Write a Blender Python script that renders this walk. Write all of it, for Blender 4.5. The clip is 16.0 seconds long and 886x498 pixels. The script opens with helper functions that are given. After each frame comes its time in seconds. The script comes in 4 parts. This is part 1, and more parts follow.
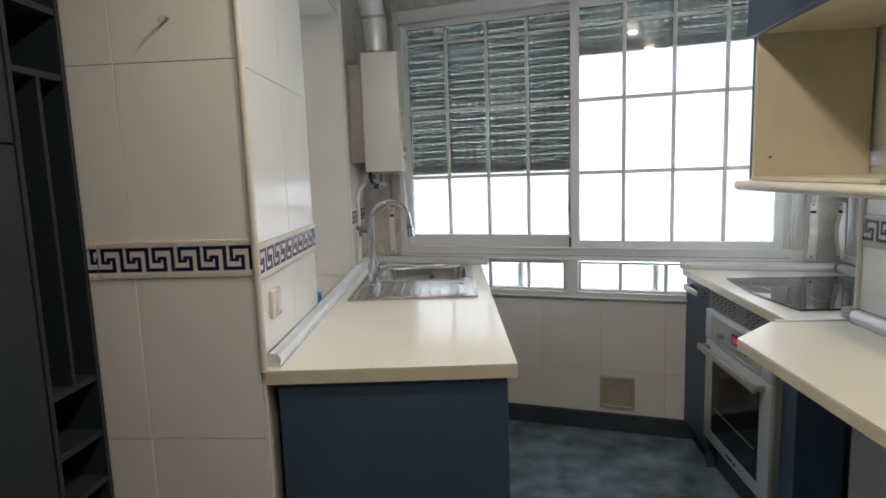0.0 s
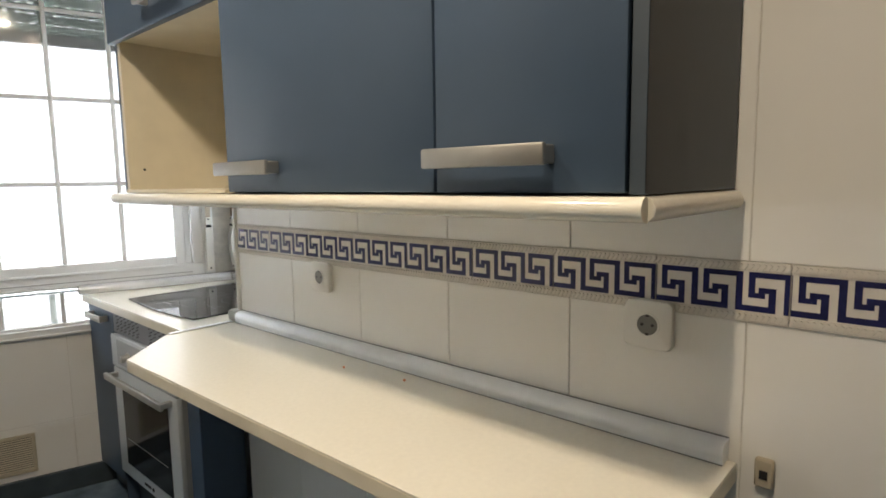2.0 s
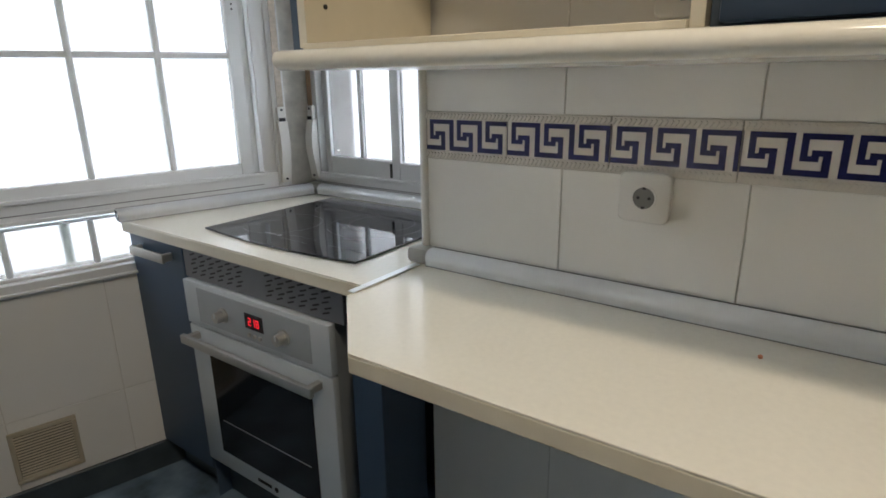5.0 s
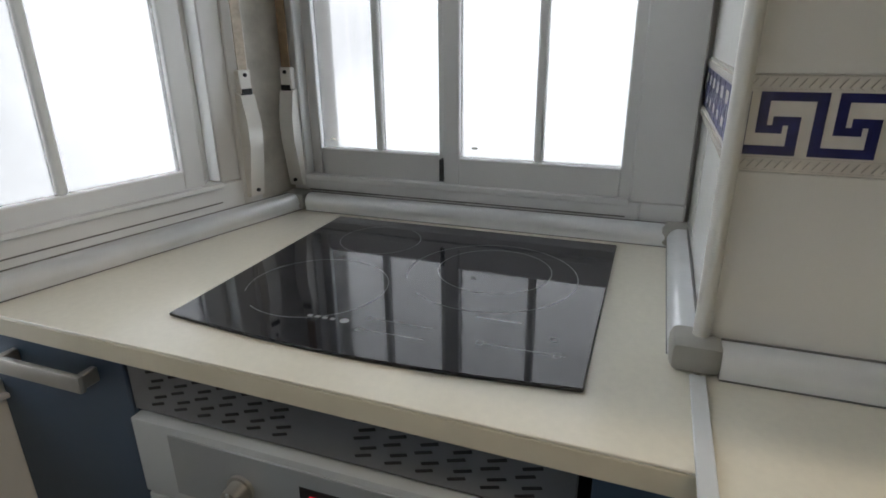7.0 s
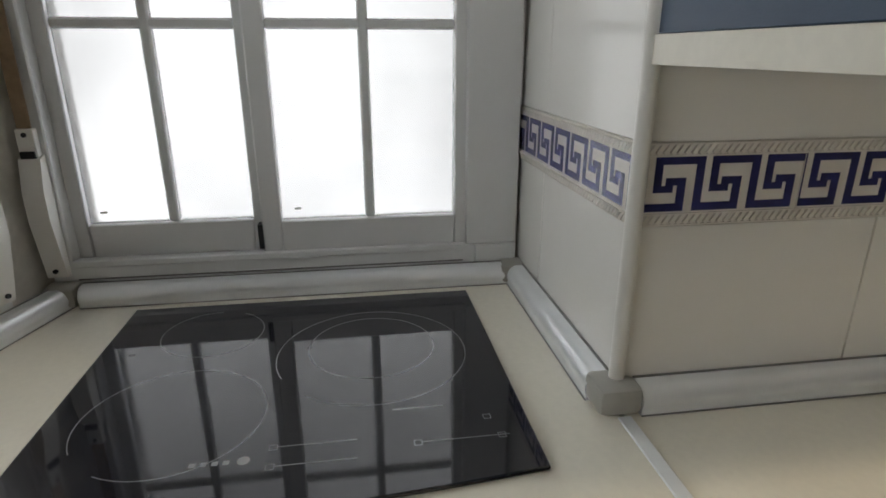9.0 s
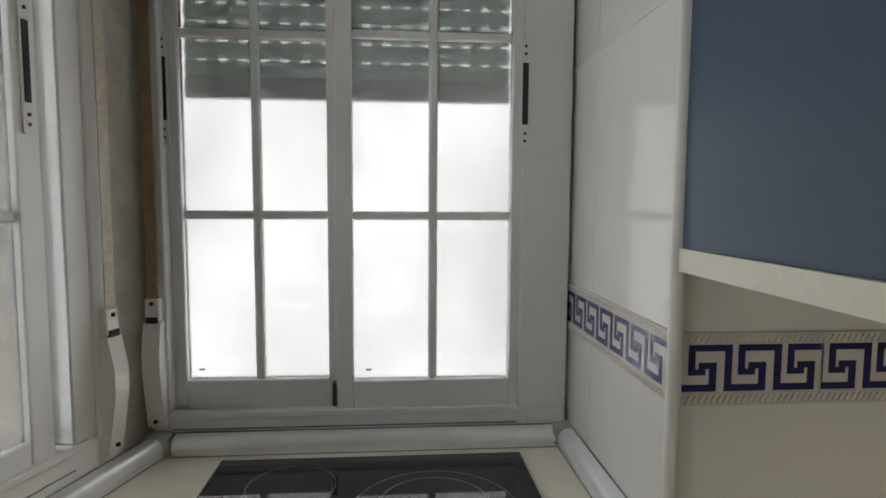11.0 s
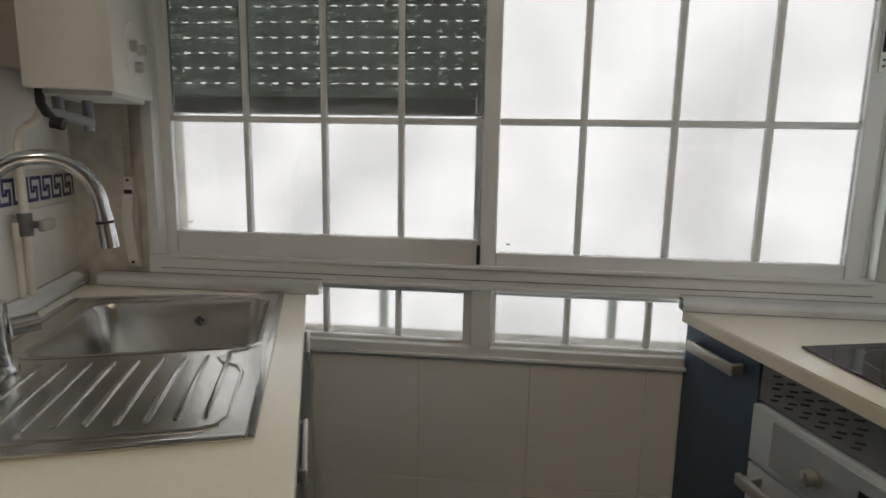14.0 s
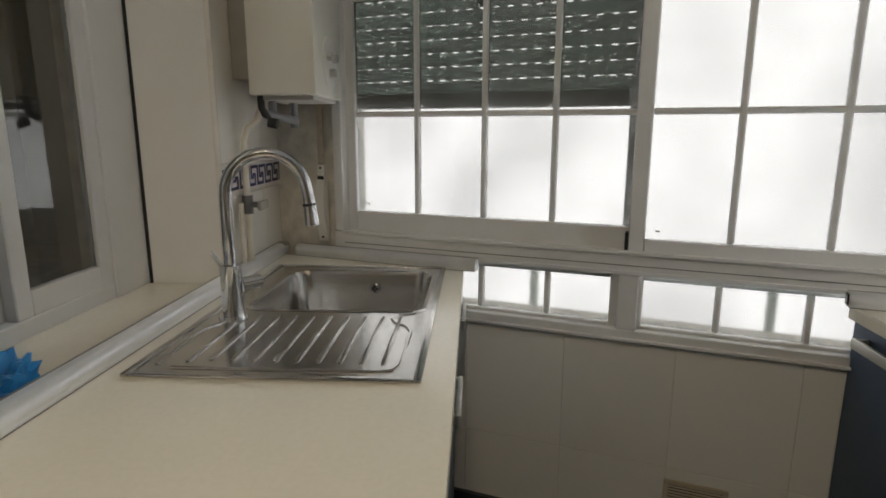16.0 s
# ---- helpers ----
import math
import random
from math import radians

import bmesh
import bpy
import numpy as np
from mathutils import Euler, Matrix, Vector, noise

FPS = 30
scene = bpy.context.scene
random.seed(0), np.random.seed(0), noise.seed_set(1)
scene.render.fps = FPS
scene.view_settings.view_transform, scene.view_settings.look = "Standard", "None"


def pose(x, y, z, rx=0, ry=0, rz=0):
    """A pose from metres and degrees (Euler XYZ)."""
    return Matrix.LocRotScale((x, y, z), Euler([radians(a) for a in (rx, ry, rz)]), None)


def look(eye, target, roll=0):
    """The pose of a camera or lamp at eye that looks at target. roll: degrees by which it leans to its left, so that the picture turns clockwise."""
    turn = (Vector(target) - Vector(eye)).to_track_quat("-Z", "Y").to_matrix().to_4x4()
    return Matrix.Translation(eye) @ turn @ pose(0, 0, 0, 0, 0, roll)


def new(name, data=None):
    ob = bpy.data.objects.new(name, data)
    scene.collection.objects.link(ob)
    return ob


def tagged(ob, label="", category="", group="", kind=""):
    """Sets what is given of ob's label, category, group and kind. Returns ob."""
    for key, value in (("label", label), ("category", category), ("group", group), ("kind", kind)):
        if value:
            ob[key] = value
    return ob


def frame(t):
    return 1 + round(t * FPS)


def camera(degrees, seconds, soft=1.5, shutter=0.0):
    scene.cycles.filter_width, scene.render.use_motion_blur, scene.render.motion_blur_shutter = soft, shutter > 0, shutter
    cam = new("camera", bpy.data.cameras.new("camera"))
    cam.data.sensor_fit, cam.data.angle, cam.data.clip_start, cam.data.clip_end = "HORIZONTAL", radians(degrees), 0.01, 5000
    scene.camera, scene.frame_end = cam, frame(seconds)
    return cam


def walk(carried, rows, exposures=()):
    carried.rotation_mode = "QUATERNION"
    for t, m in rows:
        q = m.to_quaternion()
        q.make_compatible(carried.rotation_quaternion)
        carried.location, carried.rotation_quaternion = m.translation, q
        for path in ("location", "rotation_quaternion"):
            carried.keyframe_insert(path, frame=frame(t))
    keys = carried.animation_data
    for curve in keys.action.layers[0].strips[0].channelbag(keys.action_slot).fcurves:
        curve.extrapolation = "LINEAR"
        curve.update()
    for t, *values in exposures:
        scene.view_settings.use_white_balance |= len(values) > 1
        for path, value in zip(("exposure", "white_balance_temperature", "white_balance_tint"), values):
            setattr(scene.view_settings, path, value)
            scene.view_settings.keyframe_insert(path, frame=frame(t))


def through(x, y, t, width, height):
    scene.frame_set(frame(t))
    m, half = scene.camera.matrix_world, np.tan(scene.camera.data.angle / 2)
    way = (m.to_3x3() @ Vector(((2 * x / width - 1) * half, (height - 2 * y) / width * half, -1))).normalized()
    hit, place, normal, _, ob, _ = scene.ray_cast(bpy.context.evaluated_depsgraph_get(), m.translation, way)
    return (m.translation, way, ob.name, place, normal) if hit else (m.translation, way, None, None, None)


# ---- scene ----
cam = camera(75.0, 16.0, soft=1.7)
ROWS = [
    (0.0, 0.038, -0.041, 1.405, 3.81, -7.47, 1.97),
    (0.5, 0.058, -0.088, 1.369, -10.57, -6.18, 1.51),
    (1.0, 0.092, -0.034, 1.379, -25.95, -6.50, 1.67),
    (1.5, 0.117, -0.044, 1.364, -40.66, -6.18, 0.90),
    (2.0, 0.200, -0.028, 1.373, -48.41, -6.70, 0.84),
    (2.5, 0.199, -0.007, 1.344, -52.02, -6.86, 0.39),
    (3.0, 0.119, 0.103, 1.319, -52.97, -7.87, 0.00),
    (3.5, 0.059, 0.330, 1.336, -52.83, -10.52, -0.41),
    (4.0, 0.156, 0.545, 1.336, -51.32, -14.24, 0.18),
    (4.5, 0.168, 0.844, 1.327, -51.98, -16.28, 0.65),
    (5.0, 0.197, 1.048, 1.310, -54.46, -16.69, 0.83),
    (5.2, 0.249, 1.137, 1.278, -54.88, -16.08, 0.41),
    (7.3, 0.573, 1.999, 1.280, -75.07, -20.69, 0.74),
    (7.5, 0.607, 2.052, 1.285, -78.80, -20.53, 0.85),
    (8.0, 0.644, 2.124, 1.303, -89.06, -20.32, 0.39),
    (8.5, 0.644, 2.141, 1.311, -96.48, -20.63, 0.06),
    (8.7, 0.630, 2.139, 1.320, -97.52, -20.20, 0.13),
    (10.8, 0.490, 2.191, 1.411, -97.84, -5.33, -0.20),
    (11.0, 0.479, 2.193, 1.412, -94.51, -4.79, -0.33),
    (11.5, 0.382, 2.272, 1.413, -84.43, -4.60, -0.97),
    (12.0, 0.319, 2.125, 1.396, -63.03, -3.68, -0.27),
    (12.5, 0.254, 1.965, 1.391, -42.59, -4.38, -0.47),
    (13.0, 0.164, 1.749, 1.352, -27.59, -5.88, -0.90),
    (13.5, 0.149, 1.556, 1.317, -17.17, -8.21, -1.20),
    (14.0, 0.147, 1.486, 1.302, -9.01, -9.57, -1.01),
    (14.5, 0.130, 1.442, 1.313, -4.30, -10.87, -0.88),
    (15.0, 0.121, 1.439, 1.350, -0.97, -11.09, -0.28),
    (15.5, 0.136, 1.438, 1.346, 1.95, -11.27, -0.24),
    (16.0, 0.153, 1.348, 1.330, 6.43, -11.57, -0.09),
]
EXPOSURES = [(0.0, 0.55, 5950, 10), (0.5, 0.45, 5950, 10), (1.0, 0.35, 5950, 10), (1.5, 0.65, 6100, 10), (2.0, 1.05, 6300, 10), (3.0, 1.1, 6300, 10), (4.0, 0.75, 6000, 10), (5.2, 0.5, 5950, 10),
             (7.4, 0.15, 6300, 10), (8.6, 0.05, 6450, 10), (10.8, 0.05, 6600, 10), (11.5, -0.7, 6650, 10), (12.5, -0.85, 6700, 10),
             (13.4, -0.4, 6600, 10), (14.5, -0.15, 6700, 10), (16.0, -0.1, 6700, 10)]
walk(cam, [(t, pose(x, y, z, 90 + pitch, roll, yaw)) for t, x, y, z, yaw, pitch, roll in ROWS], EXPOSURES)

# ---- world and lamps ----
DAY = 15.5
world = bpy.data.worlds.new("sky")
scene.world = world
world.use_nodes = True
wn = world.node_tree
sky = wn.nodes.new("ShaderNodeTexSky")
sky.sky_type, sky.sun_disc, sky.sun_elevation, sky.sun_rotation = "NISHITA", False, radians(50), radians(200)
wn.links.new(sky.outputs[0], wn.nodes["Background"].inputs[0])
wn.nodes["Background"].inputs[1].default_value = 0.1
sun = new("sun", bpy.data.lights.new("sun", "SUN"))
sun.data.energy, sun.data.angle, sun.data.color = 0.8, radians(12), (1, 0.97, 0.92)
sun.matrix_world = look((0, -4, 8), (0, 0, 0))
DOWNLIGHTS = ((0.12, 0.20), (0.20, 1.00))
for lx, ly in DOWNLIGHTS:
    la = new("downlight_lamp", bpy.data.lights.new("downlight_lamp", "AREA"))
    la.data.shape, la.data.size, la.data.energy, la.data.color = "DISK", 0.07, 7.0, (1.0, 0.82, 0.60)
    la.matrix_world = pose(lx, ly, 2.49)


# ---- materials ----
def mat(name, color, rough=0.5, metal=0.0, var=0.12, scale=6.0, bump=0.0, bscale=120.0, spec=0.5, rnd=0.0, coat=0.0, dark=None):
    m = bpy.data.materials.new(name)
    m.use_nodes = True
    nt = m.node_tree
    b = nt.nodes["Principled BSDF"]
    b.inputs["Roughness"].default_value = rough
    b.inputs["Metallic"].default_value = metal
    b.inputs["Specular IOR Level"].default_value = spec
    b.inputs["Coat Weight"].default_value = coat
    co = nt.nodes.new("ShaderNodeTexCoord")
    n1 = nt.nodes.new("ShaderNodeTexNoise")
    n1.inputs["Scale"].default_value, n1.inputs["Detail"].default_value = scale, 6
    nt.links.new(co.outputs["Object"], n1.inputs["Vector"])
    ramp = nt.nodes.new("ShaderNodeValToRGB")
    lo = dark or tuple(c * (1 - var) for c in color)
    hi = tuple(min(1, c * (1 + var * 0.6)) for c in color)
    ramp.color_ramp.elements[0].color, ramp.color_ramp.elements[0].position = (*lo, 1), 0.3
    ramp.color_ramp.elements[1].color, ramp.color_ramp.elements[1].position = (*hi, 1), 0.7
    nt.links.new(n1.outputs["Fac"], ramp.inputs["Fac"])
    out = ramp.outputs["Color"]
    if rnd:
        info = nt.nodes.new("ShaderNodeObjectInfo")
        mp = nt.nodes.new("ShaderNodeMapRange")
        mp.inputs["To Min"].default_value, mp.inputs["To Max"].default_value = 1 - rnd, 1 + rnd
        nt.links.new(info.outputs["Random"], mp.inputs["Value"])
        mul = nt.nodes.new("ShaderNodeVectorMath")
        mul.operation = "SCALE"
        nt.links.new(out, mul.inputs[0])
        nt.links.new(mp.outputs[0], mul.inputs["Scale"])
        out = mul.outputs[0]
    nt.links.new(out, b.inputs["Base Color"])
    n2 = nt.nodes.new("ShaderNodeTexNoise")
    n2.inputs["Scale"].default_value, n2.inputs["Detail"].default_value = bscale, 4
    nt.links.new(co.outputs["Object"], n2.inputs["Vector"])
    rr = nt.nodes.new("ShaderNodeMapRange")
    rr.inputs["To Min"].default_value, rr.inputs["To Max"].default_value = max(0.02, rough * 0.93), min(1, rough * 1.08)
    nt.links.new(n1.outputs["Fac"], rr.inputs["Value"])
    nt.links.new(rr.outputs[0], b.inputs["Roughness"])
    if bump:
        bp = nt.nodes.new("ShaderNodeBump")
        bp.inputs["Strength"].default_value, bp.inputs["Distance"].default_value = bump, 0.002
        nt.links.new(n2.outputs["Fac"], bp.inputs["Height"])
        nt.links.new(bp.outputs[0], b.inputs["Normal"])
    return m


NAVY = mat("navy_laminate", (0.056, 0.088, 0.138), 0.42, var=0.10, scale=3, bump=0.12, bscale=500)
NAVY_DARK = mat("navy_carcass", (0.040, 0.055, 0.072), 0.5, var=0.15, bump=0.1, bscale=400)
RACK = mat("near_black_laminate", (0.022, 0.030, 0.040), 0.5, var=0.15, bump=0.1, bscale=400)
CREAM = mat("cream_laminate", (0.78, 0.74, 0.63), 0.15, var=0.03, scale=90)
CREAM_EDGE = mat("cream_edge", (0.68, 0.62, 0.48), 0.4, var=0.08, scale=9)
TILE = mat("glazed_tile", (0.84, 0.82, 0.77), 0.13, var=0.03, scale=3, bump=0.10, bscale=25, rnd=0.02)
GROUT = mat("grout", (0.70, 0.67, 0.60), 0.9, var=0.2, scale=20, bump=0.3)
RELIEF = mat("border_relief", (0.74, 0.70, 0.63), 0.25, var=0.06, scale=30, rnd=0.02)
KEY = mat("navy_glaze", (0.018, 0.020, 0.085), 0.2, var=0.25, scale=60)
# dulled on purpose: less light bounces back from walls out of view
BACKWALL = mat("dulled_wall_paint", (0.42, 0.39, 0.34), 0.8, var=0.06, scale=4, bump=0.2, bscale=90)
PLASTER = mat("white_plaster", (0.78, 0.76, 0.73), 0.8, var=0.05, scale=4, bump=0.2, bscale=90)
ALU_WHITE = mat("white_lacquered_aluminium", (0.74, 0.74, 0.73), 0.33, var=0.04, scale=5, bump=0.04)
ALU = mat("satin_aluminium", (0.80, 0.81, 0.82), 0.32, metal=0.6, var=0.06, scale=14, bump=0.05, bscale=300)
STEEL = mat("brushed_steel", (0.60, 0.585, 0.56), 0.20, metal=1.0, var=0.16, scale=9, bump=0.08, bscale=420)
DARKSTEEL = mat("dark_steel", (0.22, 0.22, 0.23), 0.4, metal=0.6, var=0.06)
NICKEL = mat("satin_nickel", (0.50, 0.48, 0.44), 0.42, metal=0.9, var=0.06, scale=20)
CHROME = mat("chrome", (0.72, 0.73, 0.75), 0.10, metal=1.0, var=0.05)
FLOORM = mat("slate_vinyl", (0.19, 0.26, 0.335), 0.30, var=0.5, scale=7, bump=0.3, bscale=60, dark=(0.050, 0.078, 0.108))
SKIRT = mat("dark_skirting", (0.045, 0.062, 0.075), 0.4, var=0.35, scale=9, bump=0.1)
BLACKGLASS = mat("black_ceramic_glass", (0.004, 0.004, 0.005), 0.05, var=0.3, scale=12, spec=0.70)
OVENGLASS = mat("tinted_oven_glass", (0.006, 0.007, 0.008), 0.08, var=0.2, scale=9, spec=0.28)
MARK = mat("hob_print", (0.30, 0.305, 0.31), 0.3, var=0.1)
WHITE_PL = mat("white_plastic", (0.78, 0.76, 0.71), 0.3, var=0.03)
OVEN_GREY = mat("grey_enamel", (0.40, 0.42, 0.43), 0.3, metal=0.25, var=0.05)
OVEN_WHITE = mat("pale_enamel", (0.60, 0.63, 0.64), 0.3, metal=0.2, var=0.04)
CAPGREY = mat("grey_cap_plastic", (0.40, 0.39, 0.35), 0.45, var=0.1, scale=20)
CUP = mat("grey_socket_cup", (0.19, 0.185, 0.175), 0.4, var=0.05)
DARK = mat("black_void", (0.012, 0.012, 0.014), 0.6, var=0.2)
RUBBER = mat("black_rubber", (0.02, 0.02, 0.02), 0.7, var=0.2)
BOILERM = mat("ivory_enamel", (0.74, 0.72, 0.64), 0.35, var=0.03)
SHUTTER = mat("grey_green_shutter", (0.60, 0.66, 0.62), 0.5, var=0.10, scale=5, bump=0.05)


def translucent(name, color, through, share):
    """Thin plastic that lets a share of the daylight through."""
    m = mat(name, color, 0.5, var=0.10, scale=5, bump=0.05)
    nt = m.node_tree
    tr = nt.nodes.new("ShaderNodeBsdfTranslucent")
    tr.inputs["Color"].default_value = (*through, 1)
    mx = nt.nodes.new("ShaderNodeMixShader")
    mx.inputs[0].default_value = share
    nt.links.new(nt.nodes["Principled BSDF"].outputs[0], mx.inputs[1])
    nt.links.new(tr.outputs[0], mx.inputs[2])
    nt.links.new(mx.outputs[0], nt.nodes["Material Output"].inputs[0])
    return m


SLAT = translucent("grey_green_slat", (0.60, 0.66, 0.62), (0.66, 0.72, 0.68), 0.36)
STRAP = mat("woven_strap", (0.50, 0.43, 0.34), 0.9, var=0.2, scale=80, bump=0.4, bscale=600)
STRAP_OLD = mat("soiled_woven_strap", (0.30, 0.21, 0.13), 0.9, var=0.25, scale=60, bump=0.4, bscale=600)
WOOD = mat("honey_wood", (0.40, 0.19, 0.06), 0.35, var=0.35, scale=14, bump=0.1)
BRASS = mat("brass", (0.70, 0.48, 0.18), 0.25, metal=1.0)
BEIGE = mat("beige_grille", (0.47, 0.41, 0.30), 0.5, var=0.1)
BLUE_BAG = mat("blue_plastic", (0.03, 0.25, 0.62), 0.3, var=0.3, scale=25, bump=0.3, bscale=60)
PAINT = mat("painted_pipe", (0.72, 0.68, 0.58), 0.45, var=0.08, scale=20)
CRUMB = mat("crumb", (0.65, 0.25, 0.12), 0.8)


def smudge(m, lo, hi, scale):
    """Wiped streaks: the gloss of a surface varies in soft patches."""
    nt = m.node_tree
    co = nt.nodes.new("ShaderNodeTexCoord")
    st = nt.nodes.new("ShaderNodeMapping")
    st.inputs["Scale"].default_value = (1.0, 2.6, 1.0)
    st.inputs["Rotation"].default_value = (0, 0, 0.7)
    n = nt.nodes.new("ShaderNodeTexNoise")
    n.inputs["Scale"].default_value, n.inputs["Detail"].default_value, n.inputs["Distortion"].default_value = scale, 5, 1.2
    mp = nt.nodes.new("ShaderNodeMapRange")
    mp.inputs["From Min"].default_value, mp.inputs["From Max"].default_value = 0.40, 0.68
    mp.inputs["To Min"].default_value, mp.inputs["To Max"].default_value = lo, hi
    nt.links.new(co.outputs["Object"], st.inputs["Vector"])
    nt.links.new(st.outputs[0], n.inputs["Vector"])
    nt.links.new(n.outputs["Fac"], mp.inputs["Value"])
    nt.links.new(mp.outputs[0], nt.nodes["Principled BSDF"].inputs["Roughness"])


smudge(BLACKGLASS, 0.03, 0.085, 7.0)


def glow(name, color, strength, var=0.0, scale=1.2):
    m = bpy.data.materials.new(name)
    m.use_nodes = True
    nt = m.node_tree
    nt.nodes.remove(nt.nodes["Principled BSDF"])
    e = nt.nodes.new("ShaderNodeEmission")
    e.inputs["Strength"].default_value = strength
    e.inputs["Color"].default_value = (*color, 1)
    if var:
        co = nt.nodes.new("ShaderNodeTexCoord")
        n = nt.nodes.new("ShaderNodeTexNoise")
        n.inputs["Scale"].default_value = scale
        nt.links.new(co.outputs["Object"], n.inputs["Vector"])
        r = nt.nodes.new("ShaderNodeValToRGB")
        r.color_ramp.elements[0].color, r.color_ramp.elements[0].position = (*[c * (1 - var) for c in color], 1), 0.35
        r.color_ramp.elements[1].color, r.color_ramp.elements[1].position = (*color, 1), 0.6
        nt.links.new(n.outputs["Fac"], r.inputs["Fac"])
        nt.links.new(r.outputs[0], e.inputs["Color"])
    nt.links.new(e.outputs[0], nt.nodes["Material Output"].inputs[0])
    return m


OUTSIDE = glow("bright_haze", (0.91, 0.965, 1.0), DAY, var=0.30, scale=1.3)
LAMP = glow("lamp_glow", (1.0, 0.80, 0.52), 30.0)
LED = glow("red_digits", (1.0, 0.03, 0.04), 0.6)


def glass(name, rough, tint=(1, 1, 1), ior=1.12, bump=0.15, veil=0.0):
    m = bpy.data.materials.new(name)
    m.use_nodes = True
    nt = m.node_tree
    b = nt.nodes["Principled BSDF"]
    b.inputs["Base Color"].default_value = (*tint, 1)
    b.inputs["Transmission Weight"].default_value = 1.0
    b.inputs["Roughness"].default_value = rough
    b.inputs["IOR"].default_value = ior
    b.inputs["Coat Weight"].default_value = 0.6
    b.inputs["Coat Roughness"].default_value = 0.05
    if bump:
        co = nt.nodes.new("ShaderNodeTexCoord")
        n = nt.nodes.new("ShaderNodeTexNoise")
        n.inputs["Scale"].default_value = 160
        nt.links.new(co.outputs["Object"], n.inputs["Vector"])
        bp = nt.nodes.new("ShaderNodeBump")
        bp.inputs["Strength"].default_value, bp.inputs["Distance"].default_value = bump, 0.001
        nt.links.new(n.outputs["Fac"], bp.inputs["Height"])
        nt.links.new(bp.outputs[0], b.inputs["Normal"])
    if veil:
        df = nt.nodes.new("ShaderNodeBsdfDiffuse")
        df.inputs["Color"].default_value = (0.80, 0.85, 0.82, 1)
        mx = nt.nodes.new("ShaderNodeMixShader")
        mx.inputs[0].default_value = veil
        nt.links.new(b.outputs[0], mx.inputs[1])
        nt.links.new(df.outputs[0], mx.inputs[2])
        nt.links.new(mx.outputs[0], nt.nodes["Material Output"].inputs[0])
    return m


FROST = glass("frosted_glass", 0.25, (0.087, 0.0825, 0.0805), veil=0.06)
CLEAR = glass("clear_glass", 0.02, (0.9, 0.92, 0.9), ior=1.45, bump=0)


# ---- mesh helpers ----
def box(bm, x0, y0, z0, x1, y1, z1, bev=0.0, seg=1):
    vs = bmesh.ops.create_cube(bm, size=1, matrix=Matrix.Translation(((x0 + x1) / 2, (y0 + y1) / 2, (z0 + z1) / 2))
                               @ Matrix.Diagonal((abs(x1 - x0), abs(y1 - y0), abs(z1 - z0), 1)))["verts"]
    if bev:
        es = list({e for v in vs for e in v.link_edges})
        bmesh.ops.bevel(bm, geom=es, offset=bev, segments=seg, profile=0.5, affect="EDGES")
    return bm


def boxes(*bs, bev=0.0, seg=1):
    bm = bmesh.new()
    for b in bs:
        box(bm, *b, bev=bev, seg=seg)
    return bm


def cyl(bm, p, q, r, r2=None, n=24, cap=True):
    p, q = Vector(p), Vector(q)
    m = Matrix.Translation((p + q) / 2) @ (q - p).to_track_quat("Z", "Y").to_matrix().to_4x4()
    bmesh.ops.create_cone(bm, cap_ends=cap, segments=n, radius1=r, radius2=r if r2 is None else r2, depth=(q - p).length, matrix=m)
    return bm


def tube(bm, pts, r, n=16):
    """A round tube along points, with smooth mitres."""
    pts = [Vector(p) for p in pts]
    rings, up = [], None
    for i, p in enumerate(pts):
        d = (pts[min(i + 1, len(pts) - 1)] - pts[max(i - 1, 0)]).normalized()
        if up is None:
            up = d.orthogonal().normalized()
        up = (up - d * up.dot(d)).normalized()
        side = d.cross(up)
        rings.append([bm.verts.new(p + (up * math.cos(a) + side * math.sin(a)) * r) for a in (2 * math.pi * k / n for k in range(n))])
    for a, b in zip(rings, rings[1:]):
        for k in range(n):
            bm.faces.new((a[k], a[(k + 1) % n], b[(k + 1) % n], b[k]))
    bm.faces.new(rings[0][::-1])
    bm.faces.new(rings[-1])
    return bm


def prism(bm, poly, z0, z1, bev=0.0, seg=2):
    lo = [bm.verts.new((x, y, z0)) for x, y in poly]
    hi = [bm.verts.new((x, y, z1)) for x, y in poly]
    fs = [bm.faces.new(lo[::-1]), bm.faces.new(hi)]
    for i in range(len(poly)):
        j = (i + 1) % len(poly)
        fs.append(bm.faces.new((lo[i], lo[j], hi[j], hi[i])))
    bmesh.ops.recalc_face_normals(bm, faces=fs)
    if bev:
        bmesh.ops.bevel(bm, geom=list({e for v in lo + hi for e in v.link_edges}), offset=bev, segments=seg, profile=0.5, affect="EDGES")
    return bm


def profile_bar(bm, prof, length):
    """A profile in (y, z) drawn out along x."""
    a = [bm.verts.new((0, y, z)) for y, z in prof]
    b = [bm.verts.new((length, y, z)) for y, z in prof]
    fs = [bm.faces.new(a), bm.faces.new(b[::-1])]
    for i in range(len(prof)):
        j = (i + 1) % len(prof)
        fs.append(bm.faces.new((a[i], a[j], b[j], b[i])))
    bmesh.ops.recalc_face_normals(bm, faces=fs)
    return bm


def to_mesh(name, bm, material, smooth=False):
    me = bpy.data.meshes.new(name)
    bm.to_mesh(me)
    bm.free()
    me.materials.append(material)
    if smooth:
        me.shade_smooth()
        me.set_sharp_from_angle(angle=radians(40))
    return me


